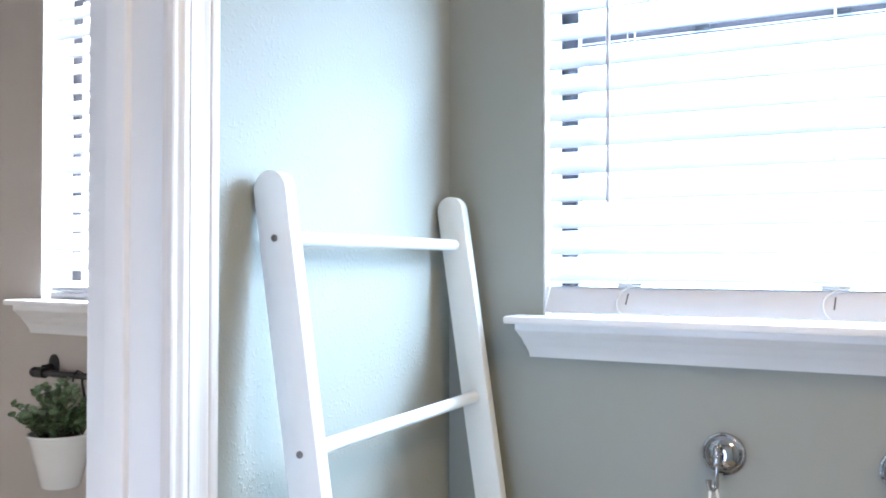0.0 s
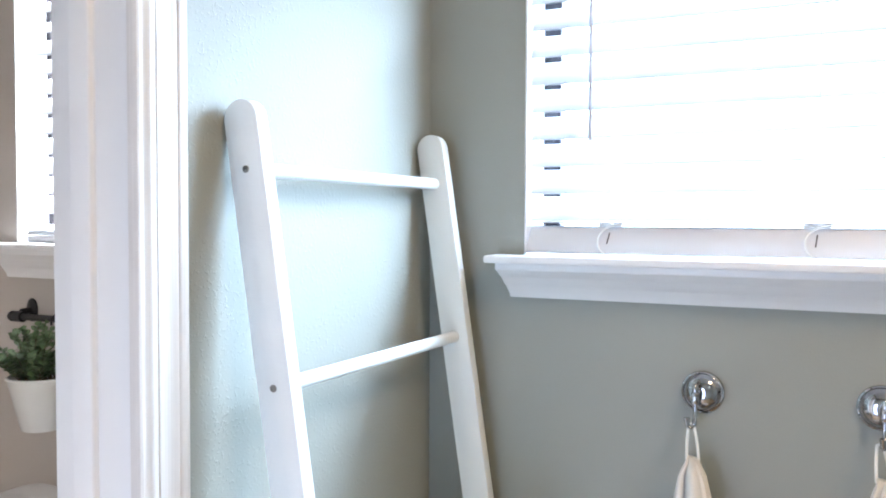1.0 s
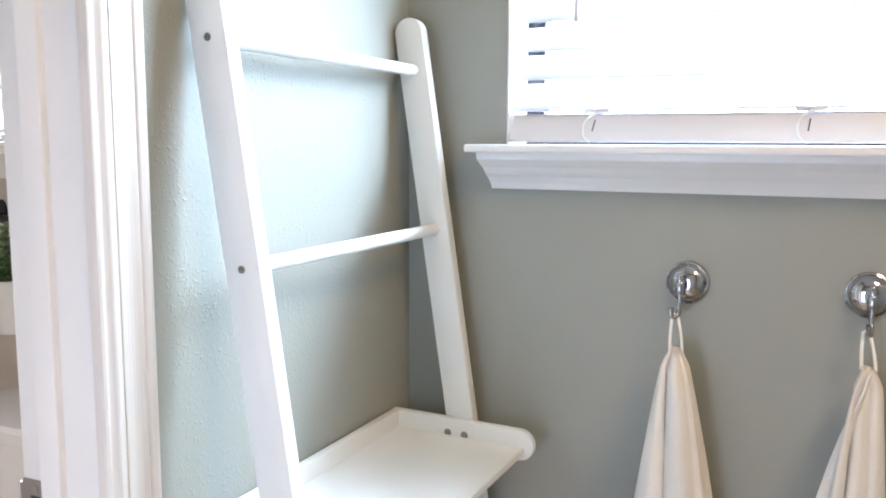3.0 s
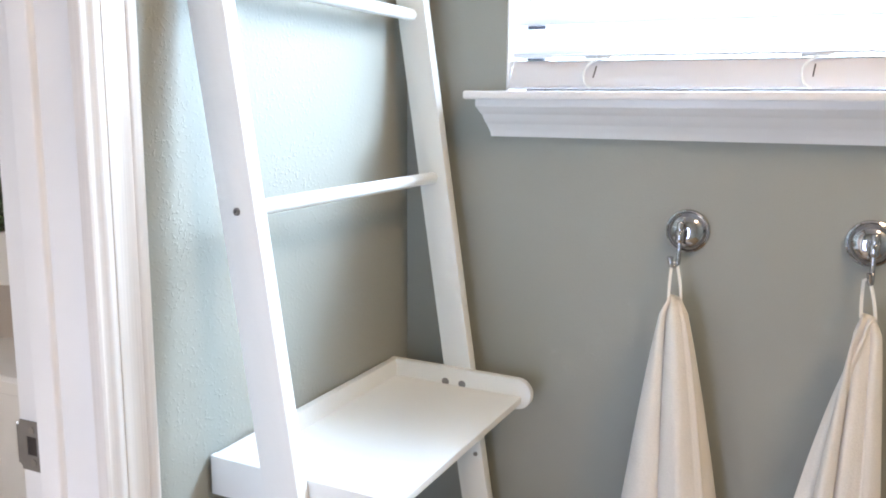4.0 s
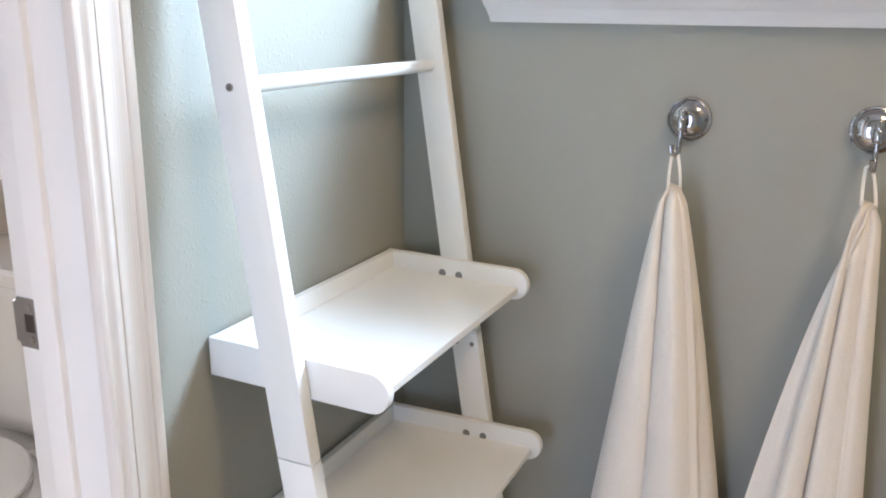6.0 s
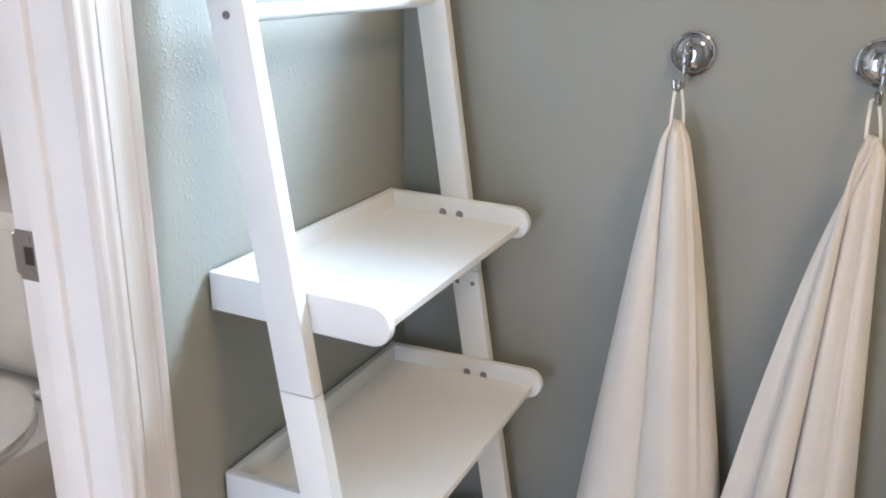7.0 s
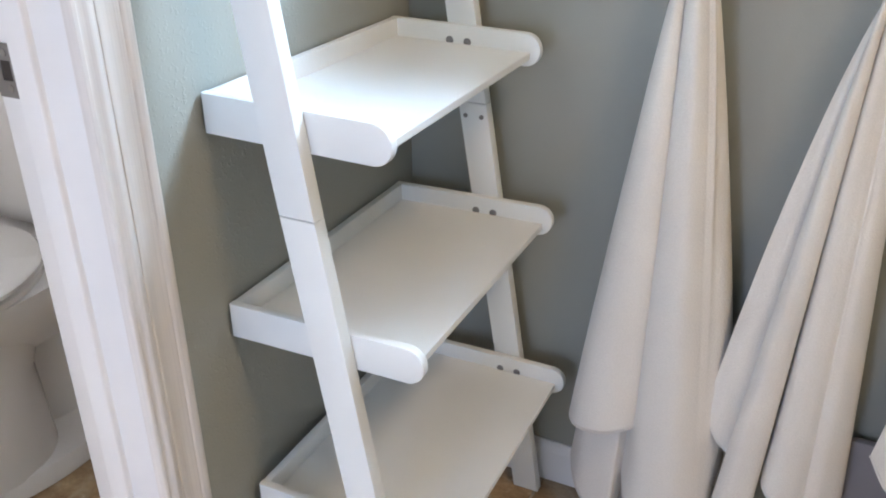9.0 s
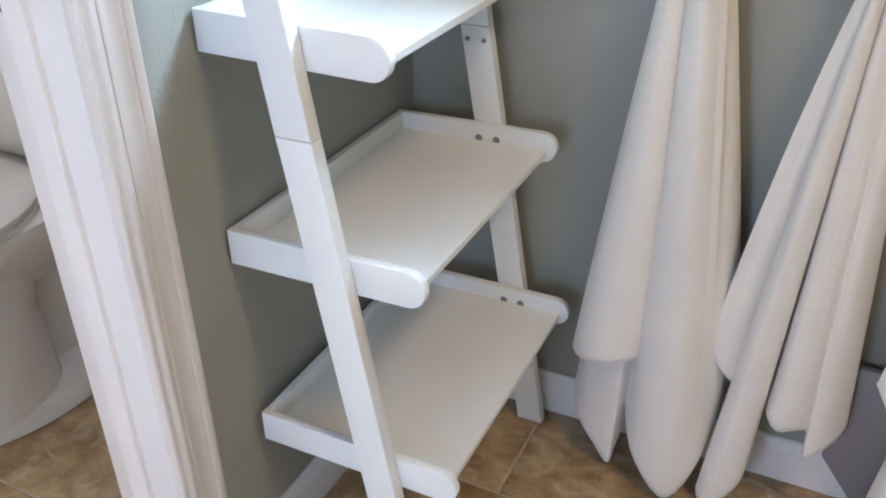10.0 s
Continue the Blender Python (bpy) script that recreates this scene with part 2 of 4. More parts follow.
def tube(bm, pts, r, n=10, flat=1.0):
    """A rod along points; flat thins it one way."""
    pts = [Vector(p) for p in pts]
    rings = []
    for i, p in enumerate(pts):
        d = (pts[min(i + 1, len(pts) - 1)] - pts[max(i - 1, 0)]).normalized()
        side = d.cross(Vector((0, 1, 0)) if abs(d.y) < 0.9 else Vector((1, 0, 0))).normalized()
        up = d.cross(side)
        rr = r[i] if isinstance(r, (list, tuple)) else r
        rings.append([bm.verts.new(p + rr * (math.cos(2 * math.pi * k / n) * side + flat * math.sin(2 * math.pi * k / n) * up)) for k in range(n)])
    for a, b in zip(rings, rings[1:]):
        for k in range(n):
            bm.faces.new((a[k], a[(k + 1) % n], b[(k + 1) % n], b[k]))
    bm.faces.new(rings[0])
    bm.faces.new(rings[-1])
    bmesh.ops.recalc_face_normals(bm, faces=bm.faces)


def loft(bm, rings, cap=True):
    vs = [[bm.verts.new(p) for p in ring] for ring in rings]
    n = len(vs[0])
    for a, b in zip(vs, vs[1:]):
        for k in range(n):
            bm.faces.new((a[k], a[(k + 1) % n], b[(k + 1) % n], b[k]))
    if cap:
        bm.faces.new(vs[0])
        bm.faces.new(vs[-1])
    bmesh.ops.recalc_face_normals(bm, faces=bm.faces)


def smooth_curve(keys, n):
    """Catmull-Rom through the keys, n samples."""
    ks = np.array(keys, float)
    out = []
    for i in range(n):
        s = i / (n - 1) * (len(ks) - 1)
        k = min(int(s), len(ks) - 2)
        f = s - k
        p0, p1, p2, p3 = ks[max(k - 1, 0)], ks[k], ks[k + 1], ks[min(k + 2, len(ks) - 1)]
        out.append(0.5 * (2 * p1 + (p2 - p0) * f + (2 * p0 - 5 * p1 + 4 * p2 - p3) * f**2 + (3 * p1 - p0 - 3 * p2 + p3) * f**3))
    return np.array(out)


def finish(name, bm, material, sharp=38):
    for f in bm.faces:
        f.smooth = True
    for e in bm.edges:
        if len(e.link_faces) == 2 and e.calc_face_angle(0) > radians(sharp):
            e.smooth = False
    me = bpy.data.meshes.new(name)
    bm.to_mesh(me)
    bm.free()
    me.materials.append(material)
    return me


def part(name, bm, material, parent, label=""):
    """One mesh object, made in world metres, under a thing or a part."""
    ob = new(name, finish(name, bm, material))
    ob.parent = parent
    m = Matrix()
    p = parent
    while p:
        m = p.matrix_basis.copy() if p.type == "EMPTY" else m
        p = p.parent
    ob.matrix_parent_inverse = m.inverted() if parent.type == "EMPTY" else Matrix()
    return tagged(ob, label)


def thing(name, at, label, category, group="", kind=""):
    ob = new(name)
    ob.empty_display_size = 0.05
    ob.matrix_basis = Matrix.Translation(at)
    return tagged(ob, label, category, group, kind)


def structure(name, bm, material, label, category):
    return tagged(new(name, finish(name, bm, material)), label, category, kind="structure")


# ---- setting ----
ROOM_X1, ROOM_Y1, TOI_X0, TOI_Y1, CEIL = 1.70, -2.12, -1.75, -1.75, 2.44
FLOOR = -0.008                  # top of the tiles
WT = 0.15                       # outside wall's thickness
JAMB_Y, DOOR_Y1, DOOR_Z = -0.690, -1.452, 2.035
WALL_X = -0.118                 # far face of the wall between the rooms


def pierced(name, x0, x1, y0, y1, z0, z1, ox0, ox1, oz0, oz1, material, label):
    """A wall along x with one opening right through it."""
    bm = bmesh.new()
    box(bm, x0, ox0, y0, y1, z0, z1)
    box(bm, ox1, x1, y0, y1, z0, z1)
    box(bm, ox0, ox1, y0, y1, z0, oz0)
    box(bm, ox0, ox1, y0, y1, oz1, z1)
    bmesh.ops.remove_doubles(bm, verts=bm.verts, dist=1e-5)
    return structure(name, bm, material, label, "wall")


pierced("wall_window", 0.0, ROOM_X1 + 0.12, 0.0, WT, -0.02, CEIL, WIN_X0, WIN_X1, WIN_Z0 - 0.013, WIN_Z1, SAGE_SMOOTH, "sage green painted textured drywall with a window opening")
pierced("wall_toilet_window", TOI_X0 - 0.12, WALL_X, 0.0, WT, -0.02, CEIL, WIN2_X0, WIN2_X1, WIN2_Z0 - 0.013, WIN2_Z1, BEIGE, "beige painted drywall of the toilet room with a window")
bm = bmesh.new()
box(bm, WALL_X, 0.0, 0.0, WT, -0.02, CEIL)
structure("wall_end", bm, SAGE, "end of the wall between the two rooms", "wall")

bm = bmesh.new()
box(bm, WALL_X + 0.006, 0.0, -0.672, 0.0, -0.02, CEIL)
box(bm, WALL_X + 0.006, 0.0, DOOR_Y1 - 0.018, -0.672, DOOR_Z + 0.018, CEIL)
box(bm, WALL_X + 0.006, 0.0, ROOM_Y1, DOOR_Y1 - 0.018, -0.02, CEIL)
structure("wall_left", bm, SAGE, "sage green painted drywall with sprayed texture and a doorway", "wall")
bm = bmesh.new()
box(bm, WALL_X, WALL_X + 0.006, -0.672, 0.0, -0.02, CEIL)
box(bm, WALL_X, WALL_X + 0.006, DOOR_Y1 - 0.018, -0.672, DOOR_Z + 0.018, CEIL)
box(bm, WALL_X, WALL_X + 0.006, TOI_Y1, DOOR_Y1 - 0.018, -0.02, CEIL)
structure("wall_toilet_side", bm, BEIGE, "beige painted toilet room side of the wall", "wall")

bm = bmesh.new()
box(bm, TOI_X0 - 0.12, TOI_X0, TOI_Y1 - 0.12, 0.0, -0.02, CEIL)
box(bm, TOI_X0, WALL_X, TOI_Y1 - 0.12, TOI_Y1, -0.02, CEIL)
structure("wall_toilet_far", bm, BEIGE, "plain beige walls closing the toilet room", "wall")
# opening added to let in the assumed cool daylight
pierced("wall_back", WALL_X, ROOM_X1 + 0.12, ROOM_Y1 - 0.12, ROOM_Y1, -0.02, CEIL, -0.08, 0.44, 0.12, 1.28, SAGE, "sage green wall behind with an opening added for daylight")
bm = bmesh.new()
box(bm, ROOM_X1, ROOM_X1 + 0.12, ROOM_Y1, 0.0, -0.02, CEIL)
structure("wall_right", bm, SAGE, "plain sage green wall closing the bathroom", "wall")
bm = bmesh.new()
box(bm, WALL_X, ROOM_X1 + 0.12, ROOM_Y1 - 0.12, WT, CEIL, CEIL + 0.12)
box(bm, TOI_X0 - 0.12, WALL_X, TOI_Y1 - 0.12, WT, CEIL, CEIL + 0.12)
structure("ceiling", bm, CEILING, "white painted ceiling", "ceiling")
bm = bmesh.new()
box(bm, -300, 300, -300, 300, -0.62, -0.60)
structure("ground", bm, LAWN, "plain lawn round the house", "ground")
bm = bmesh.new()
box(bm, WALL_X, ROOM_X1 + 0.12, ROOM_Y1 - 0.12, WT, -0.14, FLOOR - 0.003)
box(bm, TOI_X0 - 0.12, WALL_X, TOI_Y1 - 0.12, WT, -0.14, FLOOR - 0.003)
floor = structure("floor", bm, GROUT, "pale grout bed of a tan stone tile floor", "floor")

# door frame: jambs, stops, casing
bm = bmesh.new()
box(bm, WALL_X, 0.001, JAMB_Y, -0.672, FLOOR, DOOR_Z, 0.0012)
box(bm, WALL_X, 0.001, DOOR_Y1 - 0.018, DOOR_Y1, FLOOR, DOOR_Z, 0.0012)
box(bm, WALL_X, 0.001, DOOR_Y1 - 0.018, -0.672, DOOR_Z, DOOR_Z + 0.018, 0.0012)
frame_door = structure("door_1", bm, TRIM, "white painted door frame without a door in view", "door frame")


def stop_profile(y, s):
    return [(-0.0812, y), (-0.0812, y - s * 0.0085), (-0.0540, y - s * 0.0085), (-0.0527, y - s * 0.0080), (-0.0520, y - s * 0.0070), (-0.0516, y - s * 0.0040),
            (-0.0512, y - s * 0.0012), (-0.0500, y)]


for y, s in ((JAMB_Y, 1), (DOOR_Y1, -1)):
    bm = bmesh.new()
    prism(bm, stop_profile(y + s * 0.0005, s), "z", FLOOR, DOOR_Z)
    part("door_stop", bm, TRIM, frame_door)


def casing_profile(y0, s):
    """Colonial casing, from its thin inner edge at y0 to its thick outer edge; s is +1 towards the window."""
    pts = [(0.0, 0.0), (0.0105, 0.0), (0.0128, 0.0010), (0.0138, 0.0030), (0.0138, 0.0052), (0.0128, 0.0062), (0.0124, 0.0075), (0.0130, 0.0105), (0.0146, 0.0135), (0.0160, 0.0155),
           (0.0164, 0.0172), (0.0160, 0.0195), (0.0150, 0.0225), (0.0138, 0.0252), (0.0132, 0.0266), (0.0132, 0.0274), (0.0142, 0.0280), (0.0144, 0.0294), (0.0137, 0.0330), (0.0125, 0.0375),
           (0.0117, 0.0425), (0.0117, 0.0475), (0.0123, 0.0525), (0.0133, 0.0568), (0.0134, 0.0582), (0.0130, 0.0590), (0.0144, 0.0604), (0.0151, 0.0625), (0.0153, 0.0690), (0.0148, 0.0728),
           (0.0132, 0.0748), (0.0116, 0.0755), (0.0, 0.0755)]
    return [(x, y0 + s * w) for x, w in pts]


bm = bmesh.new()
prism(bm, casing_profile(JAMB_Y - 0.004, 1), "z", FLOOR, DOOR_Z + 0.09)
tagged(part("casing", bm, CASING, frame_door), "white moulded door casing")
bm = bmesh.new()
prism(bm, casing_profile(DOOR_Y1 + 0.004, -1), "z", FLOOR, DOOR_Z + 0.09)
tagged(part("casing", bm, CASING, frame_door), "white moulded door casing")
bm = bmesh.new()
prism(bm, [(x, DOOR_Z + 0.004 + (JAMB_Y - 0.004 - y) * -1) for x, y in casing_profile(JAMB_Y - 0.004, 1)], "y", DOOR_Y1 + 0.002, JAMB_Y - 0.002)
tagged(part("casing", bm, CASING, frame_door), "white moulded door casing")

# strike plate let into the jamb
bm = bmesh.new()
SX0, SX1, SZ0, SZ1 = -0.123, -0.0822, 0.9055, 0.963
sy = JAMB_Y - 0.0016
for a, b, c, d in ((SX0 + 0.004, SX1, SZ0 + 0.004, SZ0 + 0.018), (SX0 + 0.004, SX1, SZ1 - 0.018, SZ1 - 0.004), (SX0 + 0.004, -0.107, SZ0 + 0.018, SZ1 - 0.018),
                   (-0.0925, SX1, SZ0 + 0.018, SZ1 - 0.018), (SX0 + 0.006, SX1 - 0.003, SZ0, SZ0 + 0.004), (SX0 + 0.006, SX1 - 0.003, SZ1 - 0.004, SZ1)):
    box(bm, a, b, sy, JAMB_Y, c, d)
prism(bm, [(SX0 + 0.004, sy), (SX0, sy + 0.0004), (SX0 - 0.003, sy + 0.003), (SX0 - 0.003, sy + 0.005), (SX0 + 0.004, JAMB_Y)], "z", SZ0 + 0.006, SZ1 - 0.006)
plate = part("strike_plate", bm, STEEL, frame_door, "dull steel strike plate with a dark latch hole")
bm = bmesh.new()
box(bm, -0.107, -0.0925, JAMB_Y - 0.0006, JAMB_Y + 0.004, SZ0 + 0.018, SZ1 - 0.018)
part("latch_hole", bm, HOLE, plate)
for z in (SZ0 + 0.010, SZ1 - 0.010):
    bm = bmesh.new()
    lathe(bm, [(0.0042, 0.0), (0.0040, 0.0008), (0.0015, 0.0010), (0.0, 0.0004)], Matrix.Translation((-0.0985, sy, z)) @ Matrix.Rotation(radians(90), 4, "X"), 14)
    part("screw", bm, SCREW, plate)


# baseboards
def base_profile(depth=0.0125, h=0.080):
    return [(0.0, FLOOR), (depth, FLOOR), (depth, h - 0.022), (depth - 0.0015, h - 0.016), (depth - 0.0035, h - 0.012), (depth - 0.0035, h - 0.008),
            (depth - 0.006, h - 0.003), (depth - 0.009, h), (0.0, h)]


bm = bmesh.new()
prism(bm, [(-d, z) for d, z in base_profile()], "x", 0.0125, ROOM_X1)
structure("baseboard", bm, TRIM, "white painted baseboard along the window wall", "baseboard")
bm = bmesh.new()
prism(bm, base_profile(), "y", JAMB_Y - 0.004 + 0.0762, -0.0005)
structure("baseboard", bm, TRIM, "white painted baseboard beside the door casing", "baseboard")
bm = bmesh.new()
prism(bm, [(-d, z) for d, z in base_profile()], "x", TOI_X0, WALL_X - 0.001)
structure("baseboard", bm, TRIM, "white painted baseboard in the toilet room", "baseboard")


# windows: sill with crown apron, sashes, glass
def window_unit(name, x0, x1, z0, z1, label, deep=1.0):
    w = thing(name, ((x0 + x1) / 2, 0.0, z0), label, "window", kind="structure")
    bm = bmesh.new()
    zt = z0 - 0.0005
    poly = [(x0 - 0.047, -0.063), (x1 + 0.047, -0.063), (x1 + 0.047, -0.0005), (x1 - 0.0005, -0.0005), (x1 - 0.0005, 0.125), (x0 + 0.0005, 0.125), (x0 + 0.0005, -0.0005), (x0 - 0.047, -0.0005)]
    prism(bm, poly, "z", zt - 0.0125, zt, 0.0028)
    part("window_sill", bm, TRIM, w, "white painted sill board")
    prof = [(0.0, 0.0), (-0.0100, 0.0), (-0.0120, -0.002), (-0.0125, -0.006), (-0.0165, -0.0125), (-0.0215, -0.0195), (-0.0225, -0.0212), (-0.0248, -0.0222), (-0.0310, -0.0315),
            (-0.0335, -0.0348), (-0.0345, -0.0362), (-0.0368, -0.0370), (-0.0425, -0.0430), (-0.0450, -0.0455), (-0.0475, -0.0475), (-0.0480, -0.0495), (-0.0480, -0.0590), (0.0, -0.0590)]
    zb = zt - 0.0121
    prof = [(y, zb - deep * (0.059 + z)) for y, z in prof]
    bm = bmesh.new()
    prism(bm, prof, "x", x0 - 0.033, x1 + 0.033, ends=lambda p: (0.34 * (p[0] + 0.05), -0.34 * (p[0] + 0.05)))
    part("apron", bm, TRIM, w, "white crown moulding under the sill")
    bm = bmesh.new()
    for a, b, c, d in ((x0 + 0.0005, x0 + 0.0335, z0, z1), (x1 - 0.037, x1 - 0.0005, z0, z1), (x0 + 0.037, x1 - 0.037, z0, z0 + 0.04), (x0 + 0.037, x1 - 0.037, z1 - 0.04, z1)):
        box(bm, a, b, 0.086, 0.122, c, d - 0.0005, 0.003)
    part("window_frame", bm, SASH, w)
    bm = bmesh.new()
    box(bm, x0 + 0.0003, x0 + 0.004, 0.001, 0.0855, z0, z1 - 0.0045)
    box(bm, x1 - 0.004, x1 - 0.0003, 0.001, 0.0855, z0, z1 - 0.0045)
    box(bm, x0 + 0.0003, x1 - 0.0003, 0.001, 0.0855, z1 - 0.0042, z1 - 0.0003)
    part("jamb_liner", bm, TRIM, w)
    bm = bmesh.new()
    mid = z0 + 0.466
    box(bm, x0 + 0.0410, x1 - 0.0375, 0.082, 0.118, mid + 0.0020, mid + 0.0070, 0.001)
    bm2 = bmesh.new()
    box(bm2, x0 + 0.0340, x0 + 0.0405, 0.088, 0.1015, z0 + 0.0405, z1 - 0.0405, 0.001)
    part("glazing_bead", bm2, WAND, w)
    rail = part("meeting_rail", bm, SASH, w)
    bm = bmesh.new()
    box(bm, x0 + 0.0410, x1 - 0.0375, 0.0835, 0.118, mid + 0.0072, mid + 0.0092)
    part("weather_strip", bm, TRIM, rail)
    bm = bmesh.new()
    box(bm, x0 + 0.0410, x1 - 0.0375, 0.086, 0.118, mid + 0.0094, mid + 0.0200, 0.001)
    part("upper_rail", bm, SASH_FACE, rail, "grey upper sash rail")
    for fx in (0.27, 0.50):
        bm = bmesh.new()
        cx = x0 + fx * (x1 - x0)
        box(bm, cx - 0.014, cx + 0.014, 0.074, 0.0838, mid + 0.008, mid + 0.022, 0.003)
        part("sash_lock", bm, SASH, rail)
    for c, d in ((z0 + 0.041, mid - 0.001), (mid + 0.031, z1 - 0.041)):
        bm = bmesh.new()
        box(bm, x0 + 0.0375, x1 - 0.0375, 0.102, 0.106, c, d)
        part("pane", bm, GLASS, w).visible_shadow = False
    return w


window_unit("window_1", WIN_X0, WIN_X1, WIN_Z0, WIN_Z1, "recessed double-hung window with white sill over sage wall")
# unseen frame, added round the assumed back opening
bm = bmesh.new()
for a, b, c, d in ((-0.0795, -0.045, 0.1205, 1.2795), (0.405, 0.4395, 0.1205, 1.2795), (-0.045, 0.405, 0.1205, 0.16), (-0.045, 0.405, 1.24, 1.2795), (-0.045, 0.405, 0.69, 0.72)):
    box(bm, a, b, -2.178, -2.142, c, d)
structure("window_3", bm, TRIM, "unseen white two-light window frame, assumed in the back wall", "window")
window_unit("window_2", WIN2_X0, WIN2_X1, WIN2_Z0, WIN2_Z1, "recessed toilet room window with white sill and apron", 1.15)


def slat_mesh(length, width=0.050, thick=0.0026):
    """A faintly crowned slat along x, centred on the origin, tilted with its room edge down."""
    n = 6
    top = [(-width / 2 + width * k / n, 0.0022 * (1 - (2 * k / n - 1) ** 2)) for k in range(n + 1)]
    poly = [(y, z + thick / 2) for y, z in top] + [(y, z - thick / 2) for y, z in reversed(top)]
    bm = bmesh.new()
    prism(bm, poly, "x", -length / 2, length / 2)
    return finish("slat", bm, SLAT)


RAIL_FRONT = [(-0.0060, 0.0032), (-0.0075, 0.0060), (-0.0060, 0.0105), (0.0005, 0.0205), (0.0085, 0.0340), (0.0140, 0.0425), (0.0180, 0.0468), (0.0220, 0.0476)]


def blind(x0, x1, z0, z1, cords, label, tilts, first=0.0775, wand=None, stack=0):
    b = thing("window_blind", ((x0 + x1) / 2, 0.03, z0), label, "blind")
    yc, pitch = 0.031, 0.0453
    me = slat_mesh(x1 - x0)
    rng = random.Random(7)
    z = z0 + first
    k = 0
    inv = b.matrix_basis.inverted()
    while z < z1 - 0.06:
        ob = new("slat", me)
        ob.parent = b
        tilt = tilts.get(k, 53) + rng.uniform(-1.5, 1.5)
        ob.matrix_basis = inv @ pose((x0 + x1) / 2 + rng.uniform(-0.001, 0.001), yc, z + rng.uniform(-0.0008, 0.0008), tilt, rng.uniform(-0.12, 0.12), 0)
        z += pitch
        k += 1
    for j in range(stack):
        ob = new("slat", me)
        ob.parent = b
        ob.matrix_basis = inv @ pose((x0 + x1) / 2, yc + rng.uniform(-0.003, 0.003), z0 + 0.021 + 0.0065 * j, 4 + 5 * j, 0, 0)
    bm = bmesh.new()
    if stack:
        box(bm, x0, x1, yc - 0.026, yc + 0.026, z0 + 0.001, z0 + 0.016, 0.003)
    else:
        prism(bm, [(y, z0 + z) for y, z in RAIL_FRONT] + [(0.0350, z0 + 0.0480), (0.0345, z0 + 0.0460), (0.0230, z0 + 0.0440), (0.0150, z0 + 0.0300), (0.0050, z0 + 0.0080), (-0.0030, z0 + 0.0030)], "x", x0 + 0.001, x1)
    rail = part("bottom_rail", bm, RAIL, b, "white curved bottom rail")
    if not stack:
        bm = bmesh.new()
        box(bm, x0 + 0.002, x1, 0.0085, 0.0580, z0 + 0.0532, z0 + 0.0560, 0.001)
        part("lowest_slat", bm, RAIL, b)
    for cx in cords:
        if not stack:
            bm = bmesh.new()
            prism(bm, [(-0.0006, z0 + 0.020), (0.0104, z0 + 0.038), (0.0124, z0 + 0.038), (0.0014, z0 + 0.020)], "x", cx + 0.0020, cx + 0.0040, ends=lambda p: (0.10 * (p[1] - z0 - 0.03), 0.10 * (p[1] - z0 - 0.03)))
            part("cord_slot", bm, HOLE, rail)
            bm = bmesh.new()
            keys = [(0.026, 0.012, 0.0515), (0.014, 0.009, 0.0505), (0.000, 0.0075, 0.0455), (-0.0095, 0.004, 0.0370), (-0.0125, -0.002, 0.0260), (-0.0085, -0.0095, 0.0120), (0.001, -0.0120, 0.0035)]
            tube(bm, [(cx + x, y, z0 + z) for x, y, z in smooth_curve(keys, 19)], 0.0016, 6)
            part("cord_loop", bm, CORD, rail)
            bm = bmesh.new()
            tube(bm, [(cx - 0.016, 0.018, z0 + 0.0500), (cx - 0.006, 0.016, z0 + 0.0510), (cx + 0.006, 0.016, z0 + 0.0500), (cx + 0.022, 0.018, z0 + 0.0510)], 0.0028, 6, 0.6)
            part("ladder_tape", bm, CORD, rail)
        for dy in (-0.024, 0.024):
            bm = bmesh.new()
            tube(bm, [(cx + 0.004, yc + dy, z0 + 0.05), (cx + 0.004, yc + dy, z1 - 0.03)], 0.0008, 6)
            part("ladder_cord", bm, CORD, b)
    bm = bmesh.new()
    box(bm, x0, x1, 0.006, 0.056, z1 - 0.045, z1 - 0.002, 0.002)
    part("head_rail", bm, RAIL, b)
    if wand:
        bm = bmesh.new()
        wx, wz = wand
        tube(bm, [(wx, -0.012, wz), (wx, -0.012, wz + 0.02), (wx - 0.001, -0.011, z1 - 0.06), (wx - 0.001, 0.0, z1 - 0.04), (wx - 0.001, 0.008, z1 - 0.03)], [0.0042, 0.0036, 0.0036, 0.0036, 0.003], 8)
        part("wand", bm, WAND, b, "thin grey tilt wand")
    return b


blind(WIN_X0 + 0.006, WIN_X1 - 0.006, WIN_Z0, WIN_Z1, (0.318, 0.627, 0.93), "white horizontal slat blind, half tilted, glowing with daylight", {9: 44, 10: 46}, wand=(0.295, 1.512))
blind(WIN2_X0 + 0.028, WIN2_X1 - 0.006, WIN2_Z0, WIN2_Z1, (-0.93, -0.50), "white slat blind with its lowest slats stacked on the sill", {9: 40, 10: 42}, first=0.088, stack=3)

# ---- things in the bathroom ----
# unseen fixture, added to give the warm light from the right
ceiling_light = thing("ceiling_light", (1.42, -0.92, CEIL), "unseen flush ceiling light, added, with a lit frosted glass dome", "lamp")
bm = bmesh.new()
lathe(bm, [(0.0, -0.001), (0.21, -0.001), (0.215, -0.006), (0.215, -0.018), (0.210, -0.022), (0.0, -0.022)], Matrix.Translation((1.42, -0.92, CEIL)), 32)
part("rim", bm, STEEL, ceiling_light)
bm = bmesh.new()
lathe(bm, [(0.202, -0.0225), (0.196, -0.050), (0.163, -0.085), (0.10, -0.105), (0.0, -0.112)], Matrix.Translation((1.42, -0.92, CEIL)), 32)
part("dome", bm, LAMPGLASS, ceiling_light)

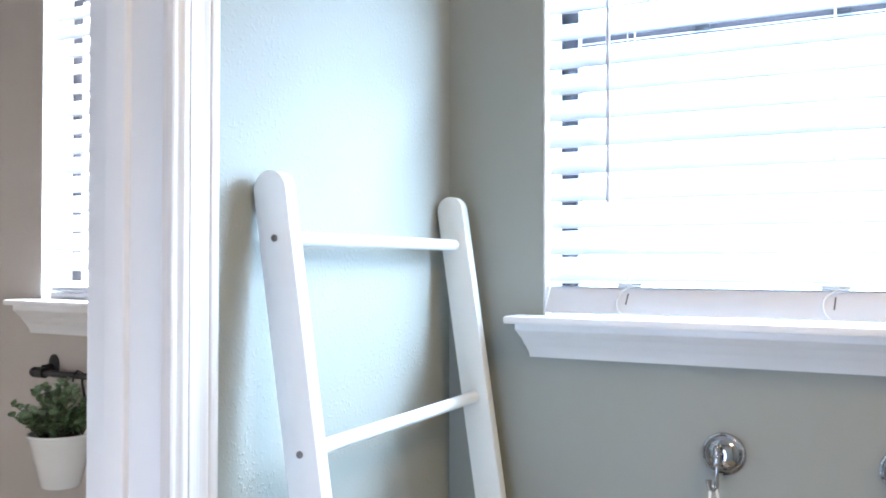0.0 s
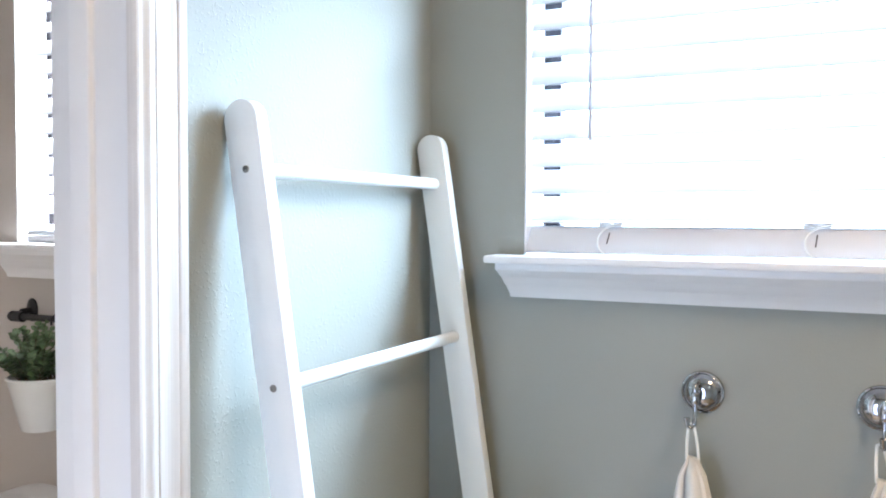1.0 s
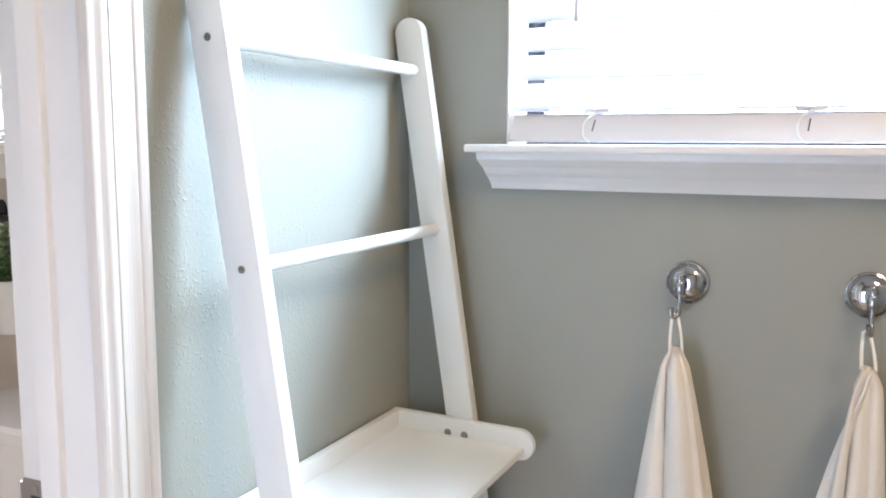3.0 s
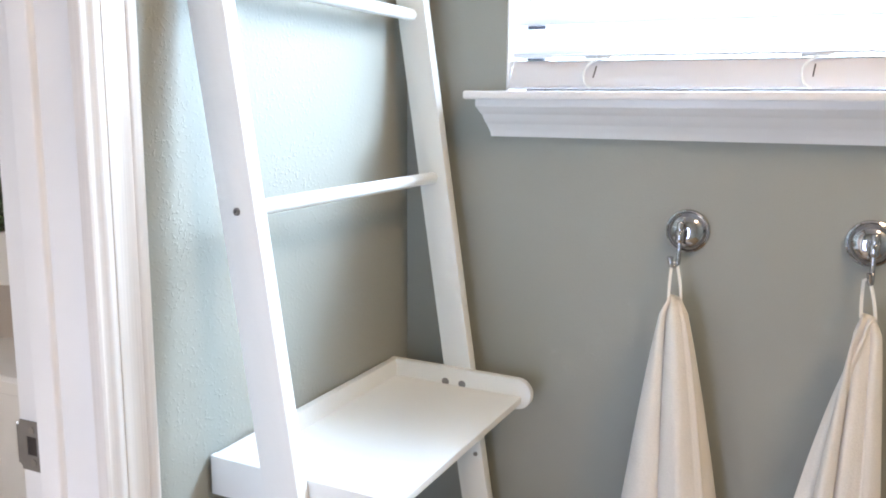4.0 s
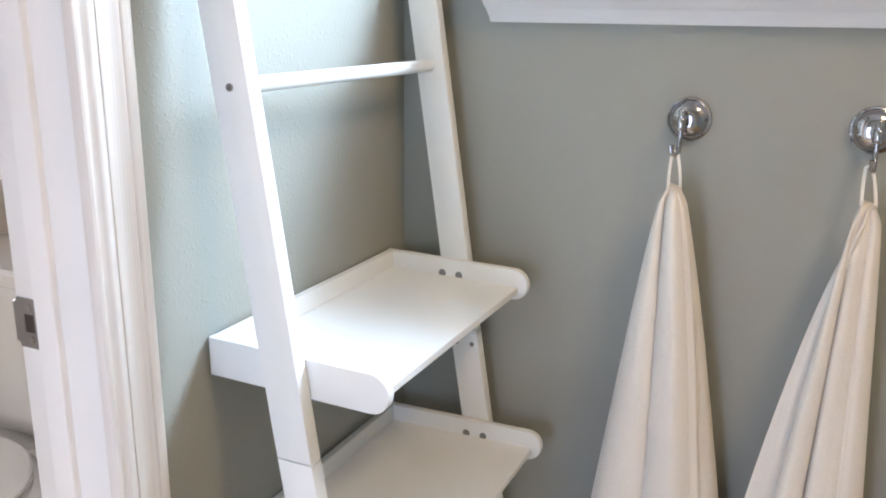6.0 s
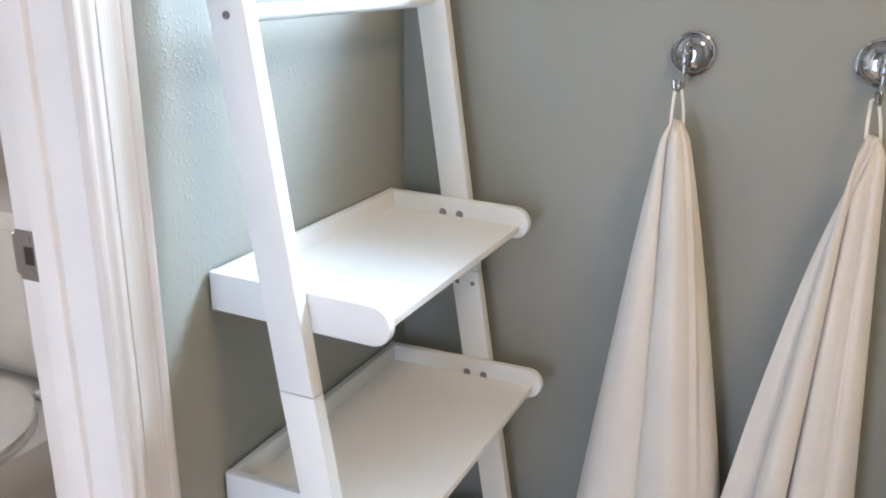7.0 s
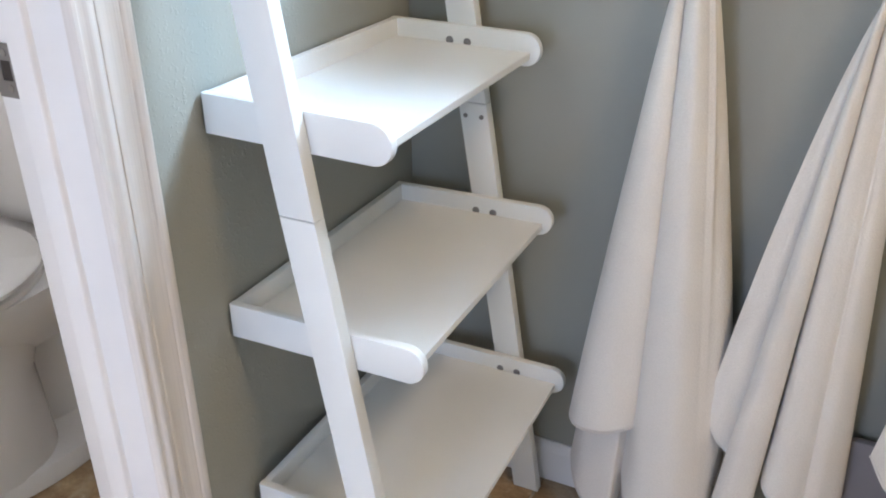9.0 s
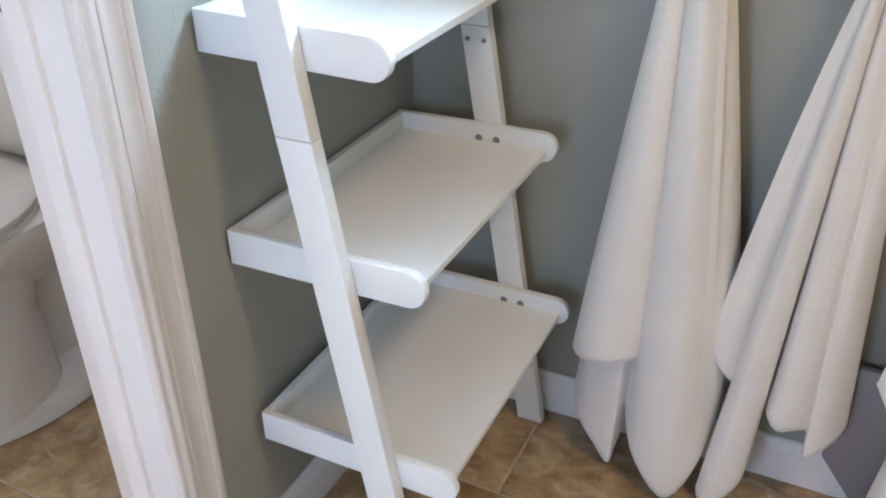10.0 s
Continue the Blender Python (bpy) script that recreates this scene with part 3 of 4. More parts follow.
# ladder shelf
UPW, JOINT = 0.049, 0.753
YN0, YN1, YF0, YF1 = -0.548, -0.5265, -0.056, -0.0345    # outer and inner faces of both uprights
ladder = thing("ladder_shelf", (0.15, -0.29, 0.0), "white lacquered wooden ladder shelf with three trays, leaning on a wall", "shelf")


def left(z):
    """The wall-side edge of the uprights, which lean a little more below the joint."""
    return 0.1165 + (JOINT - z) * (0.1505 if z > JOINT else 0.1635)


def upright(y0, y1):
    z_top, SLOPE = 1.528, 0.1505
    r = UPW / 2 / math.sqrt(1 + SLOPE**2) * 1.0
    d = Vector((-SLOPE, 1)).normalized()
    c = Vector((left(z_top - r) + UPW / 2, z_top - r))
    side = Vector((d.y, -d.x))
    arc = [c + r * 1.012 * (math.cos(a) * side + math.sin(a) * d) for a in [math.pi * k / 14 for k in range(15)]]
    g = 0.0006
    bm = bmesh.new()
    prism(bm, [(left(JOINT + g), JOINT + g), (left(JOINT + g) + UPW, JOINT + g)] + [(p.x, p.y) for p in arc], "y", y0, y1, 0.0018)
    part("upright", bm, SHELF, ladder)
    bm = bmesh.new()
    prism(bm, [(left(FLOOR), FLOOR), (left(FLOOR) + UPW, FLOOR), (left(JOINT - g) + UPW, JOINT - g), (left(JOINT - g), JOINT - g)], "y", y0, y1, 0.0018)
    part("leg", bm, SHELF, ladder)


upright(YN0, YN1)
upright(YF0, YF1)
FACE_Y = Matrix.Rotation(radians(90), 4, "X")     # local z turned to -y
SCREW_HEAD = [(0.0045, -0.001), (0.0045, 0.0014), (0.0038, 0.0021), (0.0020, 0.0021), (0.0018, 0.0003), (0.0, 0.0003)]
for z in (1.445, 1.188):
    x = left(z) + UPW / 2
    bm = bmesh.new()
    tube(bm, [(x, YN1 - 0.004, z), (x, YF0 + 0.004, z)], 0.0095, 18)
    rung = part("rung", bm, SHELF, ladder)
    bm = bmesh.new()
    lathe(bm, SCREW_HEAD, Matrix.Translation((x, YN0, z)) @ FACE_Y, 14)
    part("screw", bm, SCREW, rung)

for zt, front, holes, rise in ((0.880, 0.2575, (0.108, 0.138), -0.018), (0.5945, 0.2915, (0.157, 0.188), 0.018), (0.2905, 0.3310, (0.210, 0.242), 0.010)):
    h, xb = 0.050, 0.004 if zt > 0.4 else 0.015
    tray = part("shelf", bmesh.new(), SHELF, ladder)
    bm = bmesh.new()
    box(bm, xb + 0.012, front - 0.016, -0.5135, -0.0695, zt - 0.039, zt - 0.028, 0.0012)
    bm.to_mesh(tray.data)
    bm.free()
    bm = bmesh.new()
    box(bm, xb, xb + 0.0122, -0.5135, -0.0695, zt - h, zt - 0.0003, 0.0012)
    part("back_board", bm, SHELF, tray)
    arc = [(front - h / 2 + h / 2 * math.cos(a), zt - h / 2 + h / 2 * math.sin(a)) for a in [-math.pi / 2 + math.pi * k / 16 for k in range(17)]]
    for y0, y1 in ((-0.5262, -0.5132), (-0.0698, -0.0565)):
        bm = bmesh.new()
        prism(bm, [(xb, zt), (xb, zt - h)] + arc, "y", y0, y1, 0.0018)
        part("side_board", bm, SHELF, tray)
    for hx in holes:
        for yy, flip in ((-0.0698, 1), (-0.5132, -1)):
            bm = bmesh.new()
            lathe(bm, [(0.0064, -0.001), (0.0064, 0.0004), (0.0056, 0.0010), (0.0, 0.0013)],
                  Matrix.Translation((hx, yy, zt - 0.0245)) @ Matrix.Rotation(radians(90 * flip), 4, "X"), 16)
            part("barrel_nut", bm, NUT, tray)
    for ob in (tray, *tray.children):
        for v in ob.data.vertices:
            v.co.z += rise * v.co.x
for z in (0.731,):
    x = left(z)
    for dx in (0.010, 0.038):
        bm = bmesh.new()
        lathe(bm, [(p * 0.85, q) for p, q in SCREW_HEAD], Matrix.Translation((x + dx, YF0, z)) @ FACE_Y, 12)
        part("screw", bm, SCREW, ladder)


# hooks
def wall_hook(x, z, turn=0.0, dx=-0.006):
    hk = thing("towel_hook", (x, 0.0, z), "polished chrome wall hook with a round dished backplate", "hook", "row of towel hooks")
    at = Matrix.Translation((x, 0, z)) @ FACE_Y
    bm = bmesh.new()
    lathe(bm, [(0.0315, 0.0005), (0.0325, 0.003), (0.0318, 0.0062), (0.0295, 0.0076), (0.0280, 0.0070), (0.0270, 0.0078), (0.0245, 0.0120), (0.0195, 0.0160),
               (0.0125, 0.0185), (0.0060, 0.0192), (0.0, 0.0193)], at, 48)
    part("backplate", bm, CHROME, hk)
    bm = bmesh.new()
    tube(bm, [(x + dx + 0.002, -0.016, z + 0.004), (x + dx + 0.001, -0.033, z + 0.005)], 0.0048, 14)
    part("post", bm, CHROME, hk)
    bm = bmesh.new()
    at2 = Matrix.Translation((x + dx, -0.033, z))
    lathe(bm, [(0.0034, -0.027), (0.0034, -0.014), (0.0058, -0.0135), (0.0070, -0.0115), (0.0070, 0.0025), (0.0060, 0.0040), (0.0050, 0.0046), (0.0050, 0.0150), (0.0036, 0.0168), (0.0, 0.0172)], at2, 20)
    part("swivel", bm, CHROME, hk)
    bm = bmesh.new()
    pts = [(x + dx, -0.033, z - 0.024), (x + dx, -0.035, z - 0.036)]
    for k in range(9):
        a = math.pi * k / 8
        out = 0.0055 * (1 - math.cos(a))
        pts.append((x + dx - out * math.cos(turn), -0.037 - out * math.sin(turn), z - 0.040 - 0.008 * math.sin(a)))
    pts.append((x + dx - 0.0115 * math.cos(turn), -0.037 - 0.0115 * math.sin(turn), z - 0.034))
    tube(bm, pts, [0.0032, 0.0034] + [0.0039] * 9 + [0.0047], 12)
    part("prong", bm, CHROME, hk)
    return hk


wall_hook(0.474, 1.122, 0.35)
hook = wall_hook(0.719, 1.122, 1.35, 0.004)
copy_thing(hook, Matrix.Translation((0.964, 0.0, 1.122)))


# towels
def towel(x0, keys, label, seed, top=1.034, c=-0.004):
    """A bath towel hung by a tape loop: cloth fans out from a pinched top to a folded hem, given by keys (x, y, hem height)."""
    t = thing("bath_towel", (x0, -0.05, top), label, "towel", "row of hanging towels")
    n, m = 150, 90
    hem = smooth_curve([k if len(k) > 3 else (*k, 1.04) for k in keys], n)
    bm = bmesh.new()
    grid = []
    spread = lambda z, hd: (1 - (1 - min(1.0, max(0.0, (top - z) / hd)) ** (0.755 if hd > 1.0 else 0.66 if hd > 0.9 else 0.9)) ** (1.0 if hd > 0.9 else 1.2))
    for j in range(m + 1):
        v = j / m
        row = []
        for i in range(n):
            hx, hy, hz, hd = hem[i]
            u = i / (n - 1)
            z = top - v * (top - hz)
            s = spread(z, hd) / max(spread(hz, hd), 0.2)
            bunch = 0.013 * (1 - v) ** 3 * max(0.6, min(1.0, 30 * v) ** 0.5)
            ax = x0 + c + bunch * math.cos(math.pi * (0.1 + 1.8 * u))
            ay = -0.052 + 0.75 * bunch * math.sin(math.pi * (0.1 + 1.8 * u) + math.pi)
            x = ax + (hx - x0 - c) * s
            y = ay + (hy + 0.052) * max(s, 0.0) ** 0.52
            wob = noise.noise(Vector((u * 9 + seed, z * 1.6, seed))) * 0.006 * min(1, 3 * v)
            fold = 0.0017 * math.sin(u * 46 + seed + 1.2 * math.sin(z * 3.1)) * math.sin(math.pi * min(1, v * 1.15)) * (0.5 + 0.5 * noise.noise(Vector((u * 4, z * 1.2, seed + 5))))
            crease = noise.noise(Vector((x * 34, z * 26, seed + 9))) * 0.0016 * min(1, 4 * v)
            y = min(y + wob + fold + crease, -0.006)
            sag = 0.005 * (1 - v) ** 6 * abs(2 * u - 1)
            row.append(bm.verts.new((x + 0.4 * wob, y, max(z - sag, 0.004))))
        grid.append(row)
    for a, b in zip(grid, grid[1:]):
        for i in range(n - 1):
            bm.faces.new((a[i], b[i], b[i + 1], a[i + 1]))
    bmesh.ops.recalc_face_normals(bm, faces=bm.faces)
    me = finish("cloth", bm, COTTON, 180)
    cloth = new("cloth", me)
    cloth.parent = t
    cloth.matrix_parent_inverse = t.matrix_basis.inverted()
    sol = cloth.modifiers.new("thickness", "SOLIDIFY")
    sol.thickness, sol.offset = 0.0030, 0.0
    # hem roll along the lower edge
    bm = bmesh.new()
    tube(bm, [(me.vertices[m * n + i].co.x, me.vertices[m * n + i].co.y, max(me.vertices[m * n + i].co.z, 0.005)) for i in range(0, n, 2)], 0.0019, 6)
    part("hem", bm, COTTON, t, "stitched cream hem")
    bm = bmesh.new()
    pk = Vector((x0 + c - 0.0075, -0.039, 1.0765))
    left, right = Vector((x0 + c - 0.0100, -0.053, top - 0.006)), Vector((x0 + c + 0.0075, -0.053, top - 0.006))
    pts = [left + (pk + Vector((-0.003, 0, 0)) - left) * k / 6 + Vector((-0.0008, 0, 0)) * math.sin(math.pi * k / 6) for k in range(7)]
    pts += [pk + Vector((0.001, 0, 0.0022))] + [pk + (right - pk) * k / 6 + Vector((0.0012, 0, 0)) * math.sin(math.pi * k / 6) + Vector((0.005, 0, 0)) * (1 - k / 6) for k in range(7)]
    tube(bm, pts, 0.0022, 8, 0.4)
    part("hanging_loop", bm, STRAP, t, "narrow white tape loop")
    return t


towel(0.474, [(0.572, -0.016, 0.26, 0.74), (0.606, -0.035, 0.20, 0.74), (0.605, -0.075, 0.15, 0.78), (0.586, -0.125, 0.06), (0.546, -0.157, 0.006), (0.484, -0.142, 0.072), (0.452, -0.092, 0.14), (0.440, -0.056, 0.20), (0.460, -0.062, 0.24),
              (0.470, -0.118, 0.258), (0.424, -0.142, 0.246), (0.374, -0.128, 0.236), (0.352, -0.090, 0.232), (0.362, -0.045, 0.18), (0.352, -0.062, 0.12), (0.372, -0.095, 0.074), (0.412, -0.108, 0.034), (0.438, -0.111, 0.006), (0.445, -0.104, 0.040), (0.456, -0.080, 0.10)],
      "cream cotton bath towel hanging folded from a chrome hook", 1.3)
towel_b = towel(0.719, [(0.573, -0.092, 0.305, 0.94), (0.588, -0.102, 0.280, 0.94), (0.605, -0.100, 0.256, 0.96), (0.630, -0.088, 0.232, 0.98), (0.652, -0.072, 0.215), (0.640, -0.070, 0.12), (0.612, -0.095, 0.05), (0.598, -0.118, 0.02), (0.620, -0.138, 0.005), (0.662, -0.120, 0.06), (0.664, -0.060, 0.10), (0.666, -0.016, 0.14), (0.675, -0.014, 0.18),
                        (0.678, -0.104, 0.204), (0.698, -0.122, 0.190), (0.724, -0.114, 0.195), (0.743, -0.098, 0.186), (0.747, -0.102, 0.136), (0.768, -0.096, 0.152), (0.796, -0.060, 0.178), (0.796, -0.020, 0.20)],
                "cream cotton bath towel in long loose folds on a hook", 4.1, c=0.005)
copy_thing(towel_b, Matrix.Translation((0.964, -0.05, 1.034)))

# low panel past the towels, added to darken the shaded foot of the wall
bm = bmesh.new()
prism(bm, [(0.850, FLOOR), (ROOM_X1 - 0.001, FLOOR), (ROOM_X1 - 0.001, 0.280), (0.800, 0.280), (0.786, 0.272), (0.780, 0.258), (0.779, 0.085)], "y", -0.030, -0.0135, 0.004)
tagged(new("wall_panel", finish("wall_panel", bm, SHADED_PANEL)), "low panel against the window wall behind towels, shade put into its lavender grey", "panel")

# bath mat
bm = bmesh.new()
c, s = math.cos(radians(33)), math.sin(radians(33))
rng = random.Random(3)
nx, ny, W, D = 70, 50, 0.72, 0.48
grid = []
for i in range(nx + 1):
    col = []
    for j in range(ny + 1):
        a, b = i / nx * W, -j / ny * D
        edge = min(i, nx - i, j, ny - j) / 3.0
        h = 0.004 + 0.017 * min(1.0, edge) ** 0.5 + (0.004 * rng.random() + 0.003 * noise.noise(Vector((a * 60, b * 60, 0)))) * min(1.0, edge + 0.1)
        col.append(bm.verts.new((0.292 + a * c + b * s, -0.268 + b * c - a * s, h + FLOOR)))
    grid.append(col)
for i in range(nx):
    for j in range(ny):
        bm.faces.new((grid[i][j], grid[i + 1][j], grid[i + 1][j + 1], grid[i][j + 1]))
border = [e for e in bm.edges if e.is_boundary]
ext = bmesh.ops.extrude_edge_only(bm, edges=border)["geom"]
for v in ext:
    if isinstance(v, bmesh.types.BMVert):
        v.co.z = FLOOR + 0.0005
bmesh.ops.recalc_face_normals(bm, faces=bm.faces)
tagged(new("bath_mat", finish("bath_mat", bm, MAT_PILE, 180)), "white tufted cotton bath mat lying on the tiles", "mat")


# ---- things in the toilet room ----
TX = -0.780


def egg(hw, yb, yf, z, n=48, blunt=0.55):
    """An oval with a long rounded front towards -y and a squarer back."""
    ym = yb + (yf - yb) * 0.45
    out = []
    for k in range(n):
        a = 2 * math.pi * k / n
        ca, sa = math.cos(a), math.sin(a)
        if sa < 0:
            out.append((TX + hw * ca, ym + (ym - yf) * sa, z))
        else:
            out.append((TX + hw * math.copysign(abs(ca) ** blunt, ca), ym + (yb - ym) * sa ** blunt, z))
    return out


toilet = thing("toilet", (TX, -0.4, 0.0), "white porcelain toilet with a closed lid and a tank", "toilet")
bm = bmesh.new()
loft(bm, [egg(0.150, -0.10, -0.600, 0.26), egg(0.166, -0.10, -0.650, 0.29), egg(0.194, -0.10, -0.690, 0.335), egg(0.200, -0.10, -0.712, 0.370), egg(0.200, -0.10, -0.712, 0.392), egg(0.192, -0.105, -0.695, 0.397)])
part("bowl", bm, PORCELAIN, toilet)
bm = bmesh.new()
loft(bm, [egg(0.212, -0.12, -0.652, 0.0), egg(0.216, -0.12, -0.662, 0.004), egg(0.214, -0.12, -0.660, 0.020), egg(0.204, -0.125, -0.648, 0.038), egg(0.150, -0.16, -0.59, 0.052)])
part("foot", bm, PORCELAIN, toilet)
bm = bmesh.new()
loft(bm, [egg(0.188, -0.33, -0.640, 0.035, blunt=0.7), egg(0.180, -0.33, -0.632, 0.09, blunt=0.7), egg(0.170, -0.33, -0.622, 0.16, blunt=0.7), egg(0.163, -0.33, -0.620, 0.22, blunt=0.7), egg(0.165, -0.30, -0.62, 0.28, blunt=0.7), egg(0.174, -0.28, -0.67, 0.32, blunt=0.7)])
part("pedestal", bm, PORCELAIN, toilet)
bm = bmesh.new()
loft(bm, [egg(0.125, -0.12, -0.42, 0.035), egg(0.118, -0.12, -0.42, 0.12), egg(0.120, -0.12, -0.42, 0.22), egg(0.130, -0.11, -0.42, 0.29)])
part("rear_column", bm, PORCELAIN, toilet)
bm = bmesh.new()
loft(bm, [egg(0.196, -0.241, -0.700, 0.396, blunt=1.0), egg(0.207, -0.238, -0.718, 0.399, blunt=1.0), egg(0.207, -0.238, -0.718, 0.409, blunt=1.0), egg(0.198, -0.241, -0.701, 0.412, blunt=1.0)])
part("seat", bm, SEATPLASTIC, toilet)
bm = bmesh.new()
loft(bm, [egg(0.196, -0.238, -0.700, 0.414, blunt=1.0), egg(0.207, -0.236, -0.718, 0.417, blunt=1.0), egg(0.207, -0.236, -0.718, 0.424, blunt=1.0), egg(0.197, -0.240, -0.700, 0.430, blunt=1.0), egg(0.150, -0.30, -0.67, 0.4335, blunt=1.0), egg(0.05, -0.40, -0.5, 0.4345, blunt=1.0)])
part("lid", bm, SEATPLASTIC, toilet)
for s in (1, -1):
    bm = bmesh.new()
    box(bm, TX + s * 0.075 - 0.022, TX + s * 0.075 + 0.022, -0.236, -0.214, 0.398, 0.412, 0.005, 3)
    part("hinge", bm, SEATPLASTIC, toilet)


def tank_ring(hw, y0, y1, z, r=0.04):
    pts = []
    for cx, cy, a0 in ((hw - r, y1 - r, 0), (-hw + r, y1 - r, 90), (-hw + r, y0 + r, 180), (hw - r, y0 + r, 270)):
        for k in range(7):
            a = radians(a0 + 15 * k)
            pts.append((TX + cx + r * math.cos(a), cy + r * math.sin(a), z))
    return pts


bm = bmesh.new()
loft(bm, [tank_ring(0.13, -0.165, -0.045, 0.398), tank_ring(0.165, -0.19, -0.03, 0.415), tank_ring(0.195, -0.205, -0.022, 0.46), tank_ring(0.205, -0.212, -0.02, 0.54), tank_ring(0.212, -0.216, -0.02, 0.745)])
tank = part("tank", bm, PORCELAIN, toilet)
bm = bmesh.new()
loft(bm, [tank_ring(0.214, -0.220, -0.016, 0.746), tank_ring(0.222, -0.228, -0.012, 0.751), tank_ring(0.222, -0.228, -0.012, 0.775), tank_ring(0.214, -0.220, -0.018, 0.783, 0.035), tank_ring(0.17, -0.18, -0.05, 0.786, 0.03)])
part("tank_lid", bm, PORCELAIN, tank)
bm = bmesh.new()
tube(bm, [(TX - 0.15, -0.212, 0.69), (TX - 0.15, -0.232, 0.69), (TX - 0.14, -0.236, 0.69), (TX - 0.085, -0.238, 0.684)], 0.006, 10)
part("flush_lever", bm, CHROME, tank)

for piece in (*toilet.children, *tank.children):
    for v in piece.data.vertices:
        v.co.z = 1.01 * v.co.z + FLOOR
        v.co.y -= 0.010

# hanging rail with potted plant
rail = thing("hanging_rail", (-0.7, -0.05, 1.16), "black iron wall rail with round end knobs", "rail")
RZ, RY, RX0, RX1 = 1.160, -0.036, -1.034, -0.36
bm = bmesh.new()
tube(bm, [(RX0, RY, RZ), (RX1, RY, RZ)], 0.0075, 14)
part("rod", bm, IRON, rail)
for x, s in ((RX0, -1), (RX1, 1)):
    bm = bmesh.new()
    lathe(bm, [(0.0, 0.0), (0.0105, 0.0), (0.012, 0.003), (0.012, 0.008), (0.008, 0.011), (0.0065, 0.015), (0.011, 0.019), (0.0125, 0.024), (0.010, 0.031), (0.0, 0.034)],
          Matrix.Translation((x - s * 0.006, RY, RZ)) @ Matrix.Rotation(radians(90 * s), 4, "Y"), 18)
    part("end_knob", bm, IRON, rail)
    bx = x - s * 0.004
    bm = bmesh.new()
    lathe(bm, [(0.0, 0.0), (0.017, 0.0), (0.017, 0.004), (0.012, 0.008), (0.0, 0.009)], Matrix.Translation((bx, 0, RZ + 0.012)) @ FACE_Y, 18, (1, 1.6))
    tube(bm, [(bx, -0.006, RZ + 0.012), (bx, -0.030, RZ + 0.010), (bx, RY, RZ + 0.004)], 0.0075, 12)
    lathe(bm, [(0.0, -0.013), (0.0125, -0.013), (0.0125, 0.013), (0.0, 0.013)], Matrix.Translation((bx, RY, RZ)) @ Matrix.Rotation(radians(90), 4, "Y"), 18)
    part("bracket", bm, IRON, rail)

PX, PY, PZ = -0.910, -0.078, 0.925
plant = thing("potted_plant", (PX, PY, PZ), "small leafy plant in a white bucket hung on a rail", "plant")
bm = bmesh.new()
lathe(bm, [(0.0, 0.0), (0.038, 0.0), (0.041, 0.003), (0.066, 0.109), (0.070, 0.113), (0.070, 0.117), (0.066, 0.1175), (0.0635, 0.113), (0.058, 0.094), (0.0, 0.094)], Matrix.Translation((PX, PY, PZ)), 40)
pot = part("pot", bm, POT, plant, "white enamelled tapered bucket")
bm = bmesh.new()
lathe(bm, [(0.0, 0.0), (0.0585, 0.0), (0.059, 0.006), (0.0, 0.009)], Matrix.Translation((PX, PY, PZ + 0.095)), 24)
part("soil", bm, SOIL, pot)
bm = bmesh.new()
hk = [(PX, PY + 0.066, PZ + 0.104), (PX, PY + 0.069, PZ + 0.149), (PX, RY + 0.012, RZ - 0.02), (PX, RY + 0.012, RZ + 0.006), (PX, RY, RZ + 0.0115), (PX, RY - 0.012, RZ + 0.004), (PX, RY - 0.013, RZ - 0.012)]
tube(bm, hk, 0.0022, 8)
part("hanger", bm, IRON, pot, "black wire hanger")
rng = random.Random(11)
bm_s, bm_l = bmesh.new(), bmesh.new()


def leaf(bm, at, d, up, size):
    d, up = d.normalized(), up.normalized()
    side = d.cross(up).normalized()
    up = side.cross(d)
    w = size * 0.47
    rows = [(0.0, 0.12, 0.0), (0.3, 0.9, 0.06), (0.6, 1.0, 0.05), (0.85, 0.6, -0.02), (1.0, 0.08, -0.10)]
    vs = [[bm.verts.new(at + d * size * t + side * w * k * q + up * size * (b + 0.10 * abs(q))) for q in (-1, 0, 1)] for t, k, b in rows]
    for a, b in zip(vs, vs[1:]):
        for k in range(2):
            bm.faces.new((a[k], a[k + 1], b[k + 1], b[k]))


